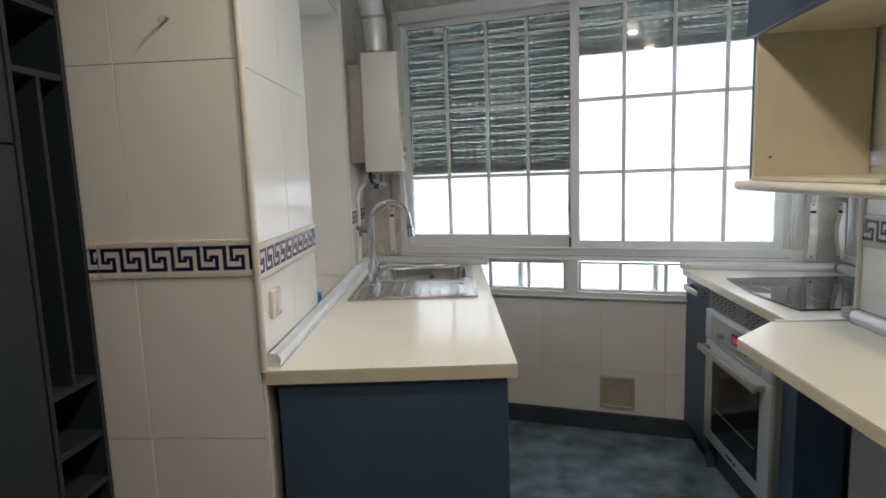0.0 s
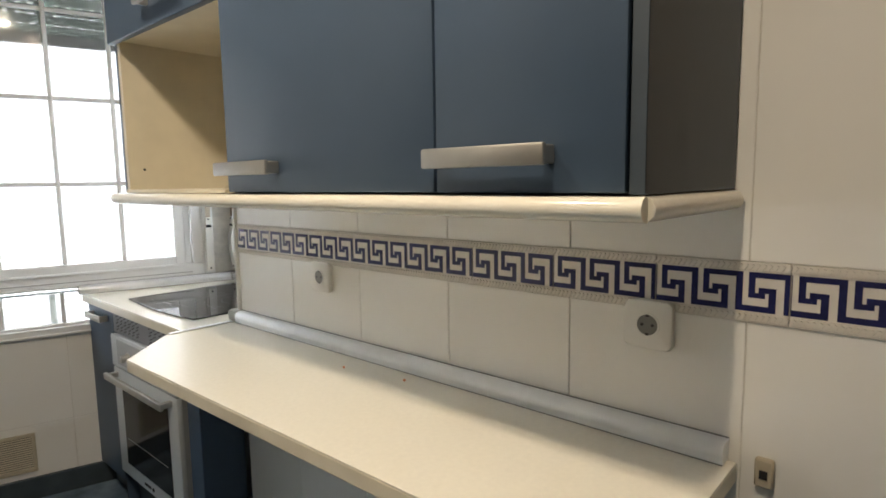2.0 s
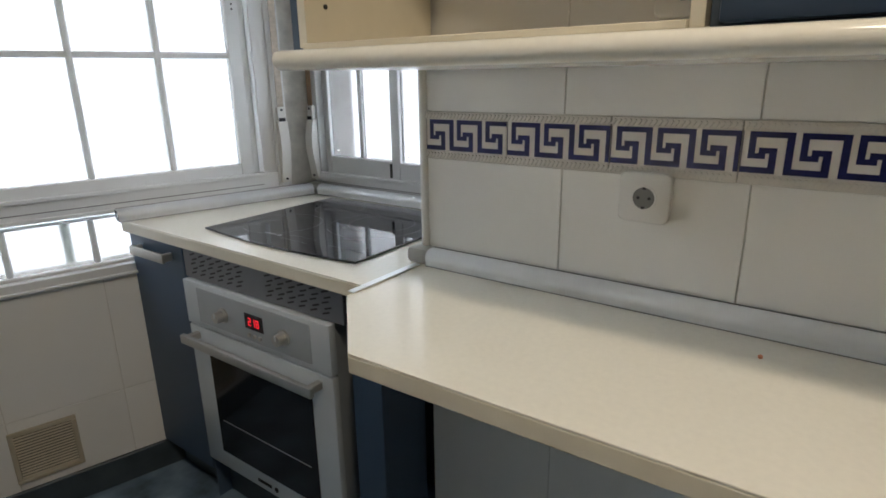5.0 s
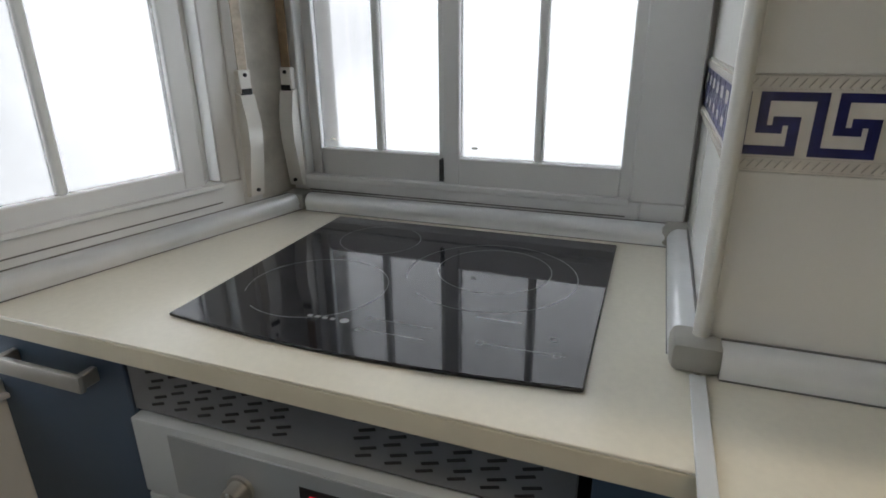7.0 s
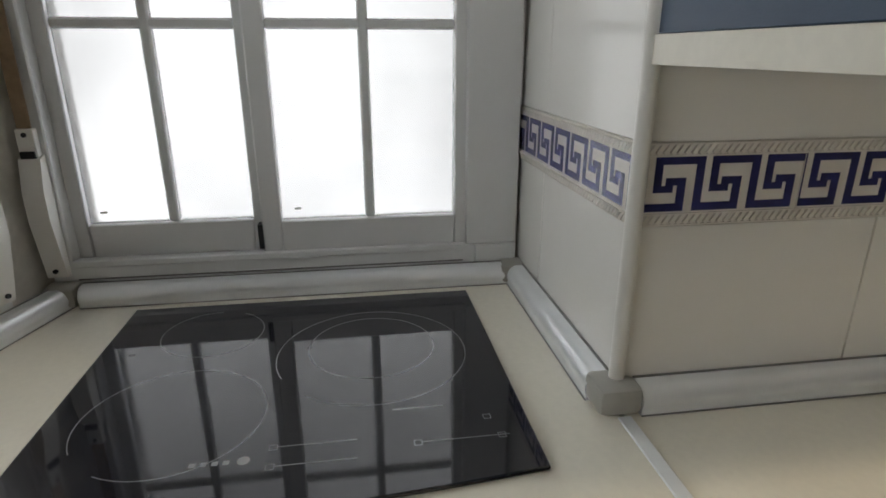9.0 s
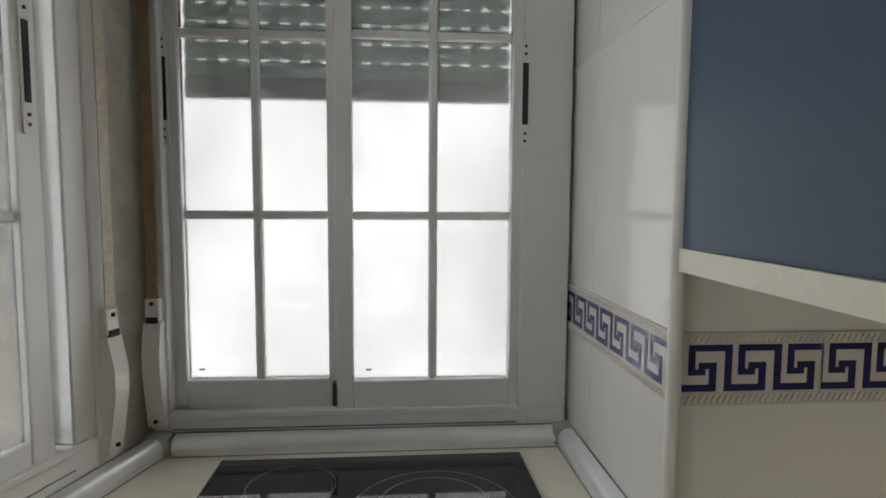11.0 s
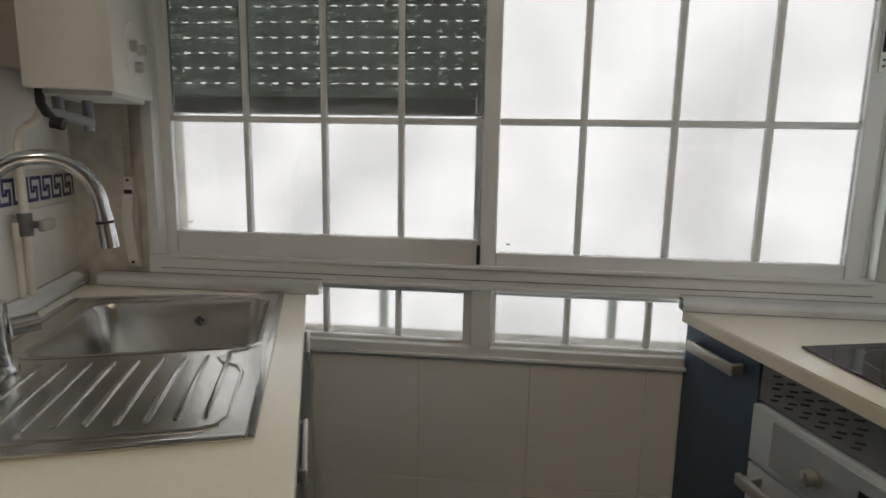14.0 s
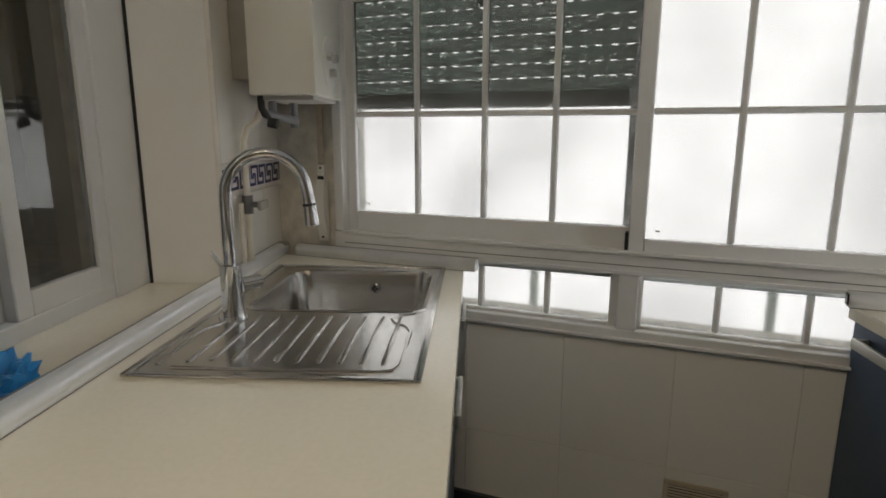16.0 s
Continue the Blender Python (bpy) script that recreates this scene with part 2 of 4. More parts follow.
def part(name, bm, material, parent=None, label="", smooth=True, m=None):
    ob = new(name, to_mesh(name, bm, material, smooth))
    if m is not None:
        ob.matrix_basis = m
    ob.parent = parent
    if label:
        ob["label"] = label
    return ob


def thing(name, m, label, category, group="", kind=""):
    ob = new(name)
    ob.empty_display_size = 0.1
    ob.matrix_basis = m
    return tagged(ob, label, category, group, kind)


def struct(name, bm, material, m, label, category, smooth=False):
    return tagged(part(name, bm, material, None, m=m, smooth=smooth), label, category, "", "structure")


# ---- plan: frames of the walls, local x along the wall, local y into it ----
NORTH = pose(0.53, 3.02, 0, 0, 0, -15.48)
EAST = pose(1.686, 2.70, 0, 0, 0, -90)
RETURN = pose(1.709, 1.824, 0, 0, 0, 180)
RIGHT = pose(1.209, 1.824, 0, 0, 0, -90)
LEFT = pose(-0.55, 1.40, 0, 0, 0, 93.4)
PILLAR = pose(-1.007, 1.40, 0)
TOP = 2.5
WIN_TOP = 2.3

# ---- structure ----
floor = struct("floor", boxes((-2.4, -3.4, -0.1, 2.0, 4.0, 0)), FLOORM, pose(0, 0, 0), "dark blue-green slate-look vinyl floor", "floor")
struct("ceiling", boxes((-2.4, -3.4, TOP, 2.0, 4.0, TOP + 0.1)), PLASTER, pose(0, 0, 0), "plain white plaster ceiling", "ceiling")
wall_north = struct("wall_north", boxes((-1.6, 0.003, 0, 1.25, 0.20, 0.735), (-1.6, 0.003, WIN_TOP, 1.25, 0.20, TOP),
                                        (-1.6, 0.003, 0.735, -1.0, 0.20, WIN_TOP), (1.035, 0.003, 0.735, 1.25, 0.20, WIN_TOP)),
                    GROUT, NORTH, "white tiled parapet wall under a window band", "wall")
wall_east = struct("wall_east", boxes((-0.05, 0.02, 0, 0.9, 0.20, 0.92), (-0.05, 0.02, WIN_TOP, 0.9, 0.20, TOP),
                                      (-0.05, 0.02, 0.92, 0.008, 0.20, WIN_TOP), (0.785, 0.006, 0.92, 0.9, 0.20, WIN_TOP)),
                   PLASTER, EAST, "white painted wall round the hob window", "wall")
wall_return = struct("wall_return", boxes((-0.1, 0.003, 0, 0.492, 0.2, TOP)), GROUT, RETURN, "white tiled return wall beside the hob", "wall")
wall_right = struct("wall_right", boxes((0.02, 0.003, 0, 1.90, 0.25, TOP), (1.90, 0.003, 2.06, 2.75, 0.25, TOP), (2.75, 0.003, 0, 5.0, 0.25, TOP)),
                    GROUT, RIGHT, "white tiled kitchen wall with a blue key border", "wall")
wall_left = struct("wall_left", boxes((0.05, 0.003, 0, 0.66, 0.42, TOP), (1.46, 0.003, 0, 2.3, 0.42, TOP), (0.66, 0.003, 0, 1.46, 0.42, 0.885),
                                      (0.66, 0.003, 2.2, 1.46, 0.42, TOP)), GROUT, LEFT, "white tiled wall with a deep window recess", "wall")
wall_pillar = struct("wall_pillar", boxes((-0.62, 0.003, 0, 0.40, 0.3, TOP)), GROUT, PILLAR, "cream lit tiled pier with a key border", "wall")
# unseen walls that close the room, painted dull to keep bounced light low
struct("wall_west", boxes((-1.75, -3.2, 0, -1.62, 1.9, TOP)), BACKWALL, pose(0, 0, 0), "plain closing wall behind the tall units, paint dulled", "wall")
struct("wall_south", boxes((-1.75, -3.25, 0, 1.5, -3.1, TOP)), BACKWALL, pose(0, 0, 0), "plain unseen end wall, paint dulled", "wall")
# jambs, sill and head of the recess
for lb in ((0.655, 0.008, 0.90, 0.662, 0.30, 2.2), (1.452, 0.002, 0.90, 1.462, 0.30, 2.2), (0.662, 0.008, 2.19, 1.452, 0.30, 2.2)):
    struct("recess_lining", boxes(lb), TILE, LEFT, "white tiled side of the window recess", "trim")
struct("window_ledge", boxes((0.655, -0.002, 0.885, 1.462, 0.30, 0.905), bev=0.003), CREAM, LEFT, "cream ledge level with the worktop", "window sill")
struct("skirting_north", boxes((-1.0, -0.012, 0, 0.62, 0.006, 0.10), bev=0.003), SKIRT, NORTH, "dark slate-look skirting board", "baseboard")
struct("skirting_right", boxes((0.05, -0.012, 0, 1.845, 0.006, 0.10), bev=0.003), SKIRT, RIGHT, "dark slate-look skirting board", "baseboard")
for mm, nm in ((pose(1.209, 1.824, 0), "corner_trim"), (pose(-0.55, 1.40, 0), "corner_trim"), (LEFT @ pose(1.462, 0.0, 0), "corner_trim")):
    b = bmesh.new()
    cyl(b, (0, 0, 0.90), (0, 0, TOP), 0.010, n=16)
    struct(nm, b, RELIEF if mm[0][3] < 0 else WHITE_PL, mm, "rounded ivory tile edge trim", "trim", smooth=True)

# the outdoors: one bright hazy backdrop beyond each window band
struct("backdrop_north", boxes((-3.2, 1.6, -1.5, 2.6, 1.62, 4.0)), OUTSIDE, NORTH, "bright hazy daylight outside", "backdrop")
struct("backdrop_east", boxes((-1.5, 1.6, -1.5, 2.4, 1.62, 4.0)), OUTSIDE, EAST, "bright hazy daylight outside", "backdrop")
# box added for the dark room behind the recess window, dimness in its paint
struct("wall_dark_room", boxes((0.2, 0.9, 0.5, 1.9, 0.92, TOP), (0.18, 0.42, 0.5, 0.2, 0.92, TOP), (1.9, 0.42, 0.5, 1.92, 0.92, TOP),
                               (0.2, 0.42, 0.48, 1.9, 0.9, 0.5)), BACKWALL, LEFT, "added box with dulled walls for the room beyond the recess window", "wall")


# ---- windows ----
def sash(win, name, x0, x1, z0, z1, y, xs, zs, rail=0.045, bottom=0.05, depth=0.03, bar=0.018, right=True):
    """One glazed sash: a frame, glazing bars and a pane in each field; x0..x1 and z0..z1 bound the glass."""
    fr = part(name, boxes((x0 - rail, y, z0 - bottom, x0, y + depth, z1 + rail), (x1, y, z0 - bottom, x1 + rail, y + depth, z1 + rail),
                          (x0, y, z0 - bottom, x1, y + depth, z0), (x0, y, z1, x1, y + depth, z1 + rail), bev=0.0025), ALU_WHITE, win)
    ex, ez = [x0, *xs, x1], [z0, *zs, z1]
    for xx in xs:
        part("glazing_bar", boxes((xx - bar / 2, y + 0.004, z0, xx + bar / 2, y + depth - 0.004, z1), bev=0.004), ALU_WHITE, fr)
    for zz in zs:
        part("glazing_bar", boxes((x0, y + 0.006, zz - bar / 2, x1, y + depth - 0.006, zz + bar / 2), bev=0.004), ALU_WHITE, fr)
    for a, b_ in zip(ex, ex[1:]):
        for c, d in zip(ez, ez[1:]):
            p = part("pane", boxes((a, y + depth / 2 - 0.002, c, b_, y + depth / 2 + 0.002, d)), FROST, fr, smooth=False)
            p.visible_shadow = False
    return fr


def latch(parent, x, z, y):
    """A recessed sliding-sash latch plate."""
    p = part("latch", boxes((x - 0.010, y - 0.003, z - 0.11, x + 0.010, y, z + 0.11), bev=0.001), ALU_WHITE, parent)
    part("slot", boxes((x - 0.006, y - 0.0045, z - 0.062, x + 0.006, y - 0.002, z + 0.062), bev=0.001), DARK, p, "dark latch slot")
    for dz in (-0.095, -0.08, 0.08, 0.095):
        part("screw", cyl(bmesh.new(), (x, y - 0.005, z + dz), (x, y - 0.002, z + dz), 0.003, n=10), DARK, p)


win1 = thing("window_1", NORTH, "white aluminium sliding window with frosted panes", "window", kind="structure")
part("window_frame", boxes((-1.0, -0.022, 0.93, 1.035, 0.05, 0.992), (-1.0, -0.018, 0.992, -0.965, 0.06, WIN_TOP), (0.952, 0.020, 0.992, 0.985, 0.06, WIN_TOP), (0.985, -0.018, 0.992, 1.035, 0.06, WIN_TOP),
                           (-0.965, -0.018, 2.230, 0.985, 0.06, WIN_TOP), (-1.0, -0.012, 0.728, 1.035, 0.05, 0.757),
                           (-0.05, -0.018, 0.757, 0.006, 0.05, 0.93), (-1.0, -0.012, 0.757, -0.95, 0.05, 0.93), (0.99, -0.012, 0.757, 1.035, 0.05, 0.93), bev=0.003), ALU_WHITE, win1)
part("rail_lip", boxes((-0.965, -0.030, 0.984, 0.985, -0.018, 0.996), (-1.0, -0.026, 0.925, 1.035, -0.016, 0.938), (-1.0, -0.02, 0.722, 1.035, -0.008, 0.732), bev=0.002), ALU_WHITE, win1)
right_sash = sash(win1, "sash", 0.0135, 0.911, 1.030, 2.20, -0.012, [0.232, 0.463, 0.695], [1.383, 1.749, 2.115], rail=0.044, bottom=0.040)
left_sash = sash(win1, "sash", -0.933, -0.030, 1.058, 2.20, 0.022, [-0.709, -0.48, -0.26], [1.383, 1.749, 2.115], rail=0.036, bottom=0.068)
sash(win1, "lower_light", -0.92, -0.075, 0.768, 0.905, 0.012, [-0.70, -0.48, -0.264], [], rail=0.025, bottom=0.011)
sash(win1, "lower_light", 0.018, 0.93, 0.768, 0.905, 0.012, [0.218, 0.44, 0.665], [], rail=0.012, bottom=0.011)
rl = thing("railing", NORTH, "blurred grey railing posts outside the window", "railing")
for xx in (-0.37, 0.395, 0.80):
    part("post", boxes((xx - 0.014, 0.30, 0.55, xx + 0.014, 0.325, 0.90), bev=0.004), SHUTTER, rl)
part("lower_rail", boxes((-1.2, 0.30, 0.52, 1.1, 0.325, 0.55), bev=0.004), SHUTTER, rl)
for par, x, z, y in ((right_sash, 0.04, 1.052, -0.002), (left_sash, -0.90, 1.082, 0.032)):
    part("sticker", boxes((x, y, z, x + 0.012, y + 0.001, z + 0.004)), WHITE_PL, par, "tiny maker's sticker on the pane")
part("brush_seal", boxes((-0.040, -0.014, 0.996, -0.031, 0.020, 1.046)), RUBBER, win1, "black brush seal at the sash foot")
part("track_groove", boxes((-0.96, -0.0235, 0.952, 0.98, -0.0215, 0.9545)), CUP, win1)
latch(right_sash, 0.934, 1.62, -0.012)

win2 = thing("window_2", EAST, "white aluminium two-sash frosted window over the hob", "window", kind="structure")
part("window_frame", boxes((0.008, -0.02, 0.92, 0.785, 0.05, 0.972), (0.008, -0.02, 0.972, 0.045, 0.05, WIN_TOP), (0.765, -0.02, 0.972, 0.868, 0.05, WIN_TOP),
                           (0.045, -0.02, 2.224, 0.765, 0.05, WIN_TOP), (0.785, -0.02, 0.92, 0.868, 0.05, 0.972), bev=0.003), ALU_WHITE, win2)
part("rail_lip", boxes((0.045, -0.028, 0.965, 0.765, -0.016, 0.978), (0.008, -0.026, 0.916, 0.868, -0.016, 0.93), bev=0.002), ALU_WHITE, win2)
s2 = sash(win2, "sash", 0.069, 0.362, 1.033, 2.20, 0.012, [0.218], [1.380, 1.746, 2.112], rail=0.03, bottom=0.063)
s3 = sash(win2, "sash", 0.415, 0.744, 1.033, 2.20, -0.010, [0.581], [1.380, 1.746, 2.112], rail=0.036, bottom=0.063)
for par, x, y in ((s2, 0.09, 0.022), (s3, 0.44, 0.0)):
    part("sticker", boxes((x, y, 1.052, x + 0.012, y + 0.001, 1.056)), WHITE_PL, par, "tiny maker's sticker on the pane")
part("brush_seal", boxes((0.371, -0.012, 0.981, 0.380, 0.011, 1.028)), RUBBER, win2, "black brush seal at the sash foot")
part("track_groove", boxes((0.05, -0.0215, 0.940, 0.76, -0.0195, 0.9425)), CUP, win2)
latch(s2, 0.045, 1.63, 0.0)
latch(s3, 0.768, 1.63, -0.02)


def shutter(m, x0, x1, z0, y, label):
    """A roller shutter let down to z0: bowed slats with rows of light holes, a bottom bar and side channels."""
    sh = thing("roller_shutter", m, label, "shutter", "roller shutters")
    n = int((WIN_TOP + 0.12 - z0 - 0.05) / 0.042)
    prof = [(0.0, 0.0), (-0.005, 0.006), (-0.008, 0.018), (-0.005, 0.033), (0.0, 0.0383), (0.004, 0.0383), (0.004, 0.0)]
    b = bmesh.new()
    profile_bar(b, prof, x1 - x0)
    step = (x1 - x0) / round((x1 - x0) / 0.045)
    for i in range(round((x1 - x0) / 0.045)):
        box(b, i * step, 0.0, 0.0378, i * step + 0.025, 0.003, 0.0425)
    me = to_mesh("slat", b, SLAT, True)
    for k in range(n):
        s = new("slat", me)
        s.matrix_basis = pose(x0, y, z0 + 0.048 + k * 0.042)
        s.parent = sh
    part("bottom_bar", boxes((x0, y - 0.012, z0, x1, y + 0.008, z0 + 0.048), bev=0.003), ALU_WHITE, sh)
    for xx in (x0 + 0.25 * (x1 - x0), x0 + 0.75 * (x1 - x0)):
        part("stop", boxes((xx - 0.012, y - 0.03, z0 + 0.008, xx + 0.012, y - 0.012, z0 + 0.03), bev=0.005), WHITE_PL, sh)
    return sh


shutter(NORTH, -0.98, -0.055, 1.40, 0.075, "grey-green roller shutter lowered halfway")
shutter(NORTH, -0.02, 1.02, 1.98, 0.075, "grey-green roller shutter nearly raised")
shutter(EAST, 0.03, 0.77, 1.64, 0.17, "grey-green roller shutter partly raised")
part("shutter_guide", boxes((-0.055, 0.075, 0.95, -0.02, 0.13, WIN_TOP), bev=0.003), ALU_WHITE, win1)


def strap_winder(m, x, label, strap):
    """A wall strap of a roller shutter with its winder cover."""
    w = thing("shutter_strap", m, label, "shutter strap", "shutter straps")
    part("strap", boxes((x - 0.011, -0.012, 1.18, x + 0.011, -0.0095, TOP - 0.02)), strap, w)
    b = bmesh.new()
    prof = [(0.0, 0.95), (-0.012, 0.952), (-0.020, 1.0), (-0.030, 1.06), (-0.030, 1.11), (-0.018, 1.165), (0.0, 1.17)]
    profile_bar(b, prof, 0.034)
    part("winder_cover", b, WHITE_PL, w, m=pose(x - 0.017, 0, 0))
    part("guide_plate", boxes((x - 0.014, -0.016, 1.168, x + 0.014, 0, 1.215), bev=0.002), WHITE_PL, w)
    part("slot", boxes((x - 0.011, -0.020, 1.166, x + 0.011, -0.004, 1.178)), DARK, w)
    for z in (0.965, 1.205):
        part("screw", cyl(bmesh.new(), (x, -0.019, z), (x, -0.010, z), 0.004, n=10), DARK, w)
    return w


struct("corner_strip", boxes((1.035, -0.020, 0.90, 1.085, 0.006, TOP), bev=0.003), ALU_WHITE, NORTH, "white strip beside the sliding window", "trim")
strap_winder(NORTH @ pose(1.062, -0.02, 0), 0, "pale woven shutter strap with white winder", STRAP)
strap_winder(EAST @ pose(0.022, -0.02, 0), 0, "brownish woven shutter strap with white winder", STRAP_OLD)
strap_winder(NORTH @ pose(-1.05, -0.004, 0), 0, "ivory shutter strap beside the boiler", STRAP)

# recess window on the side wall: white sashes, dark glass
win3 = thing("window_3", LEFT, "white sliding window onto a dark room", "window", kind="structure")
part("window_frame", boxes((0.662, 0.20, 0.905, 0.70, 0.27, 2.19), (1.30, 0.215, 0.905, 1.452, 0.28, 2.19), (0.70, 0.22, 0.905, 1.30, 0.28, 0.945), (0.70, 0.22, 2.15, 1.30, 0.28, 2.19), bev=0.003), ALU_WHITE, win3)
for x0, x1, y in ((0.74, 0.98, 0.25), (1.025, 1.255, 0.222)):
    fr = part("sash", boxes((x0 - 0.045, y, 0.945, x0, y + 0.028, 2.15), (x1, y, 0.945, x1 + 0.045, y + 0.028, 2.15), (x0, y, 0.945, x1, y + 0.028, 1.0), (x0, y, 2.1, x1, y + 0.028, 2.15), bev=0.003), ALU_WHITE, win3)
    part("pane", boxes((x0, y + 0.012, 1.0, x1, y + 0.016, 2.1)), CLEAR, fr, smooth=False)
part("seal", boxes((1.447, 0.207, 0.905, 1.4515, 0.2145, 2.19)), RUBBER, win3)

# ---- worktops and their trims ----
TRIM_PROF = [(0.0, 0.0), (0.0, 0.037)] + [(-0.016 - 0.019 * math.sin(radians(a)), 0.018 + 0.019 * math.cos(radians(a))) for a in range(0, 121, 12)] + [(-0.033, 0.0)]


def trim(m, length, label):
    b = bmesh.new()
    profile_bar(b, TRIM_PROF, length)
    t = thing("worktop_trim", m, label, "trim", "worktop trims")
    part("rail", b, ALU, t)
    part("gasket", boxes((0, -0.0345, 0, length, -0.030, 0.0015), (0, -0.003, 0.036, length, 0.0, 0.0385)), CUP, t)
    return t


def worktop(name, poly, label, z=0.90, t=0.035):
    w = thing(name, pose(0, 0, 0), label, "worktop")
    b = bmesh.new()
    prism(b, poly, z - 0.004, z, bev=0.0015, seg=2)
    part("top_laminate", b, CREAM, w, smooth=False)
    b = bmesh.new()
    prism(b, poly, z - t, z - 0.0042, bev=0.002, seg=2)
    part("edge_band", b, CREAM_EDGE, w, smooth=False)
    return w


def ny(x):
    """The window wall's face at x."""
    return 3.02 - 0.277 * (x - 0.53)


worktop("worktop", [(1.205, 0.218), (1.205, 1.822), (0.945, 1.822), (0.768, 1.645), (0.79, 0.218)], "cream laminate breakfast worktop with a clipped corner")
worktop("worktop", [(1.005, 1.828), (1.66, 1.828), (1.66, ny(1.66) - 0.035), (1.02, ny(1.02) - 0.025)], "cream laminate worktop round the hob")
struct("joint_strip", boxes((0.96, 1.816, 0.9005, 1.175, 1.834, 0.9035), bev=0.001), ALU, pose(0, 0, 0), "aluminium strip over the worktop joint", "trim")
# the sink worktop lies square to the side wall: frame with x across, y along
SINKF = pose(-0.55, 1.40, 0, 0, 0, 3.4)
SX0, SX1, SY0, SY1 = 0.078, 0.610, 0.835, 1.690
BX0, BX1, BY0, BY1 = 0.150, 0.580, 1.225, 1.625
far = 1.72
sw = thing("worktop", SINKF, "cream laminate worktop holding the steel sink", "worktop")
for z0, z1, mt, nm in ((0.896, 0.90, CREAM, "top_laminate"), (0.862, 0.8958, CREAM_EDGE, "edge_band")):
    b = bmesh.new()
    hx0, hx1, hy0, hy1 = SX0 + 0.02, SX1 - 0.02, SY0 + 0.02, SY1 - 0.02
    prism(b, [(0.002, 0.0), (0.670, 0.0), (0.670, far), (0.002, 1.885), (0.002, hy1), (hx0, hy1), (hx1, hy1), (hx1, hy0), (hx0, hy0), (hx0, hy1 - 0.0005), (0.002, hy1 - 0.0005)], z0, z1)
    part(nm, b, mt, sw, smooth=False)
trim(LEFT @ pose(0.03, -0.001, 0.9005), 1.89, "round-fronted satin aluminium worktop trim")
trim(NORTH @ pose(-1.14, -0.026, 0.9005), 0.665, "round-fronted satin aluminium worktop trim")
trim(NORTH @ pose(0.505, -0.026, 0.9005), 0.665, "aluminium trim ending in a cut tube end")
trim(EAST @ pose(0.06, -0.028, 0.9005), 0.80, "aluminium worktop trim under the hob window")
trim(RETURN @ pose(0.05, -0.001, 0.9005), 0.44, "aluminium worktop trim on the return wall")
trim(RIGHT @ pose(0.022, -0.001, 0.9005), 1.57, "long aluminium trim along the tiled wall")
for mm in (RIGHT @ pose(0.0, 0.0, 0.9005), EAST @ pose(0.862, -0.03, 0.9005), EAST @ pose(0.03, -0.03, 0.9005), LEFT @ pose(1.915, 0.0, 0.9005)):
    c = thing("trim_corner", mm, "grey plastic corner cap of the worktop trim", "trim cap", "trim corner caps")
    b = boxes((-0.034, -0.034, 0.0, 0.026, 0.026, 0.039), bev=0.011, seg=2)
    part("cap", b, CAPGREY, c)
e = thing("trim_end", NORTH @ pose(0.505, -0.026, 0.9005), "dark open end of the worktop trim", "trim cap")
part("end_face", boxes((-0.003, -0.03, 0.004, 0.0, -0.004, 0.034), bev=0.001), DARK, e)


# ---- base units ----
def bar_handle(parent, m, length=0.20, mt=NICKEL):
    """A flat bar pull on two end blocks; x along it, -y outwards."""
    h = part("handle", boxes((0, -0.036, -0.014, length, -0.026, 0.014), bev=0.003, seg=2), mt, parent, "satin nickel bar handle", m=m)
    for x in (0.004, length - 0.016):
        part("foot", boxes((x, -0.027, -0.012, x + 0.012, 0.0, 0.012), bev=0.002), mt, h)
    return h


su = thing("sink_cabinet", SINKF, "navy blue laminate sink base cabinet", "cabinet")
part("end_panel", boxes((0.03, 0.012, 0.0, 0.645, 0.030, 0.862), bev=0.001), NAVY, su)
part("carcass", boxes((0.03, 0.030, 0.10, 0.625, 1.20, 0.70), (0.03, 1.20, 0.10, 0.1, 1.68, 0.70), (0.03, 1.2, 0.10, 0.625, 1.68, 0.16), (0.60, 1.2, 0.1, 0.625, 1.68, 0.862), (0.03, 0.03, 0.7, 0.1, 1.68, 0.862), (0.60, 0.03, 0.70, 0.625, 1.2, 0.862)), NAVY_DARK, su)
part("plinth", boxes((0.08, 0.031, 0.0, 0.585, 1.68, 0.10)), SKIRT, su)
for y0, y1 in ((0.034, 0.58), (0.584, 1.13), (1.134, 1.675)):
    d = part("door", boxes((0.626, y0, 0.105, 0.645, y1, 0.857), bev=0.002), NAVY, su)
    bar_handle(d, pose(0.645, y1 - 0.24, 0.80, 0, 0, 90), 0.18)

# oven unit: frame with x along the front, -y outwards into the room
OV = pose(1.045, 2.58, 0, 0, 0, -90)
ou = thing("oven_housing", OV, "navy blue housing unit around the oven", "cabinet")
part("side_panel", boxes((0.0, 0.004, 0.0, 0.003, 0.5, 0.862)), NAVY, ou)
part("side_panel", boxes((0.655, 0.0, 0.0, 0.745, 0.158, 0.862), bev=0.001), NAVY, ou)
part("plinth", boxes((0.0, 0.05, 0.0, 0.655, 0.07, 0.14)), SKIRT, ou)
part("back_filler", boxes((0.003, 0.30, 0.14, 0.655, 0.31, 0.80)), DARK, ou)
fan = part("vent_panel", boxes((0.004, 0.0, 0.768, 0.640, 0.012, 0.855), bev=0.001), DARKSTEEL, ou, "grey slotted ventilation panel")
sl = to_mesh("vent_slot", boxes((-0.012, -0.0012, -0.0022, 0.012, 0.002, 0.0022), bev=0.0006), DARK)
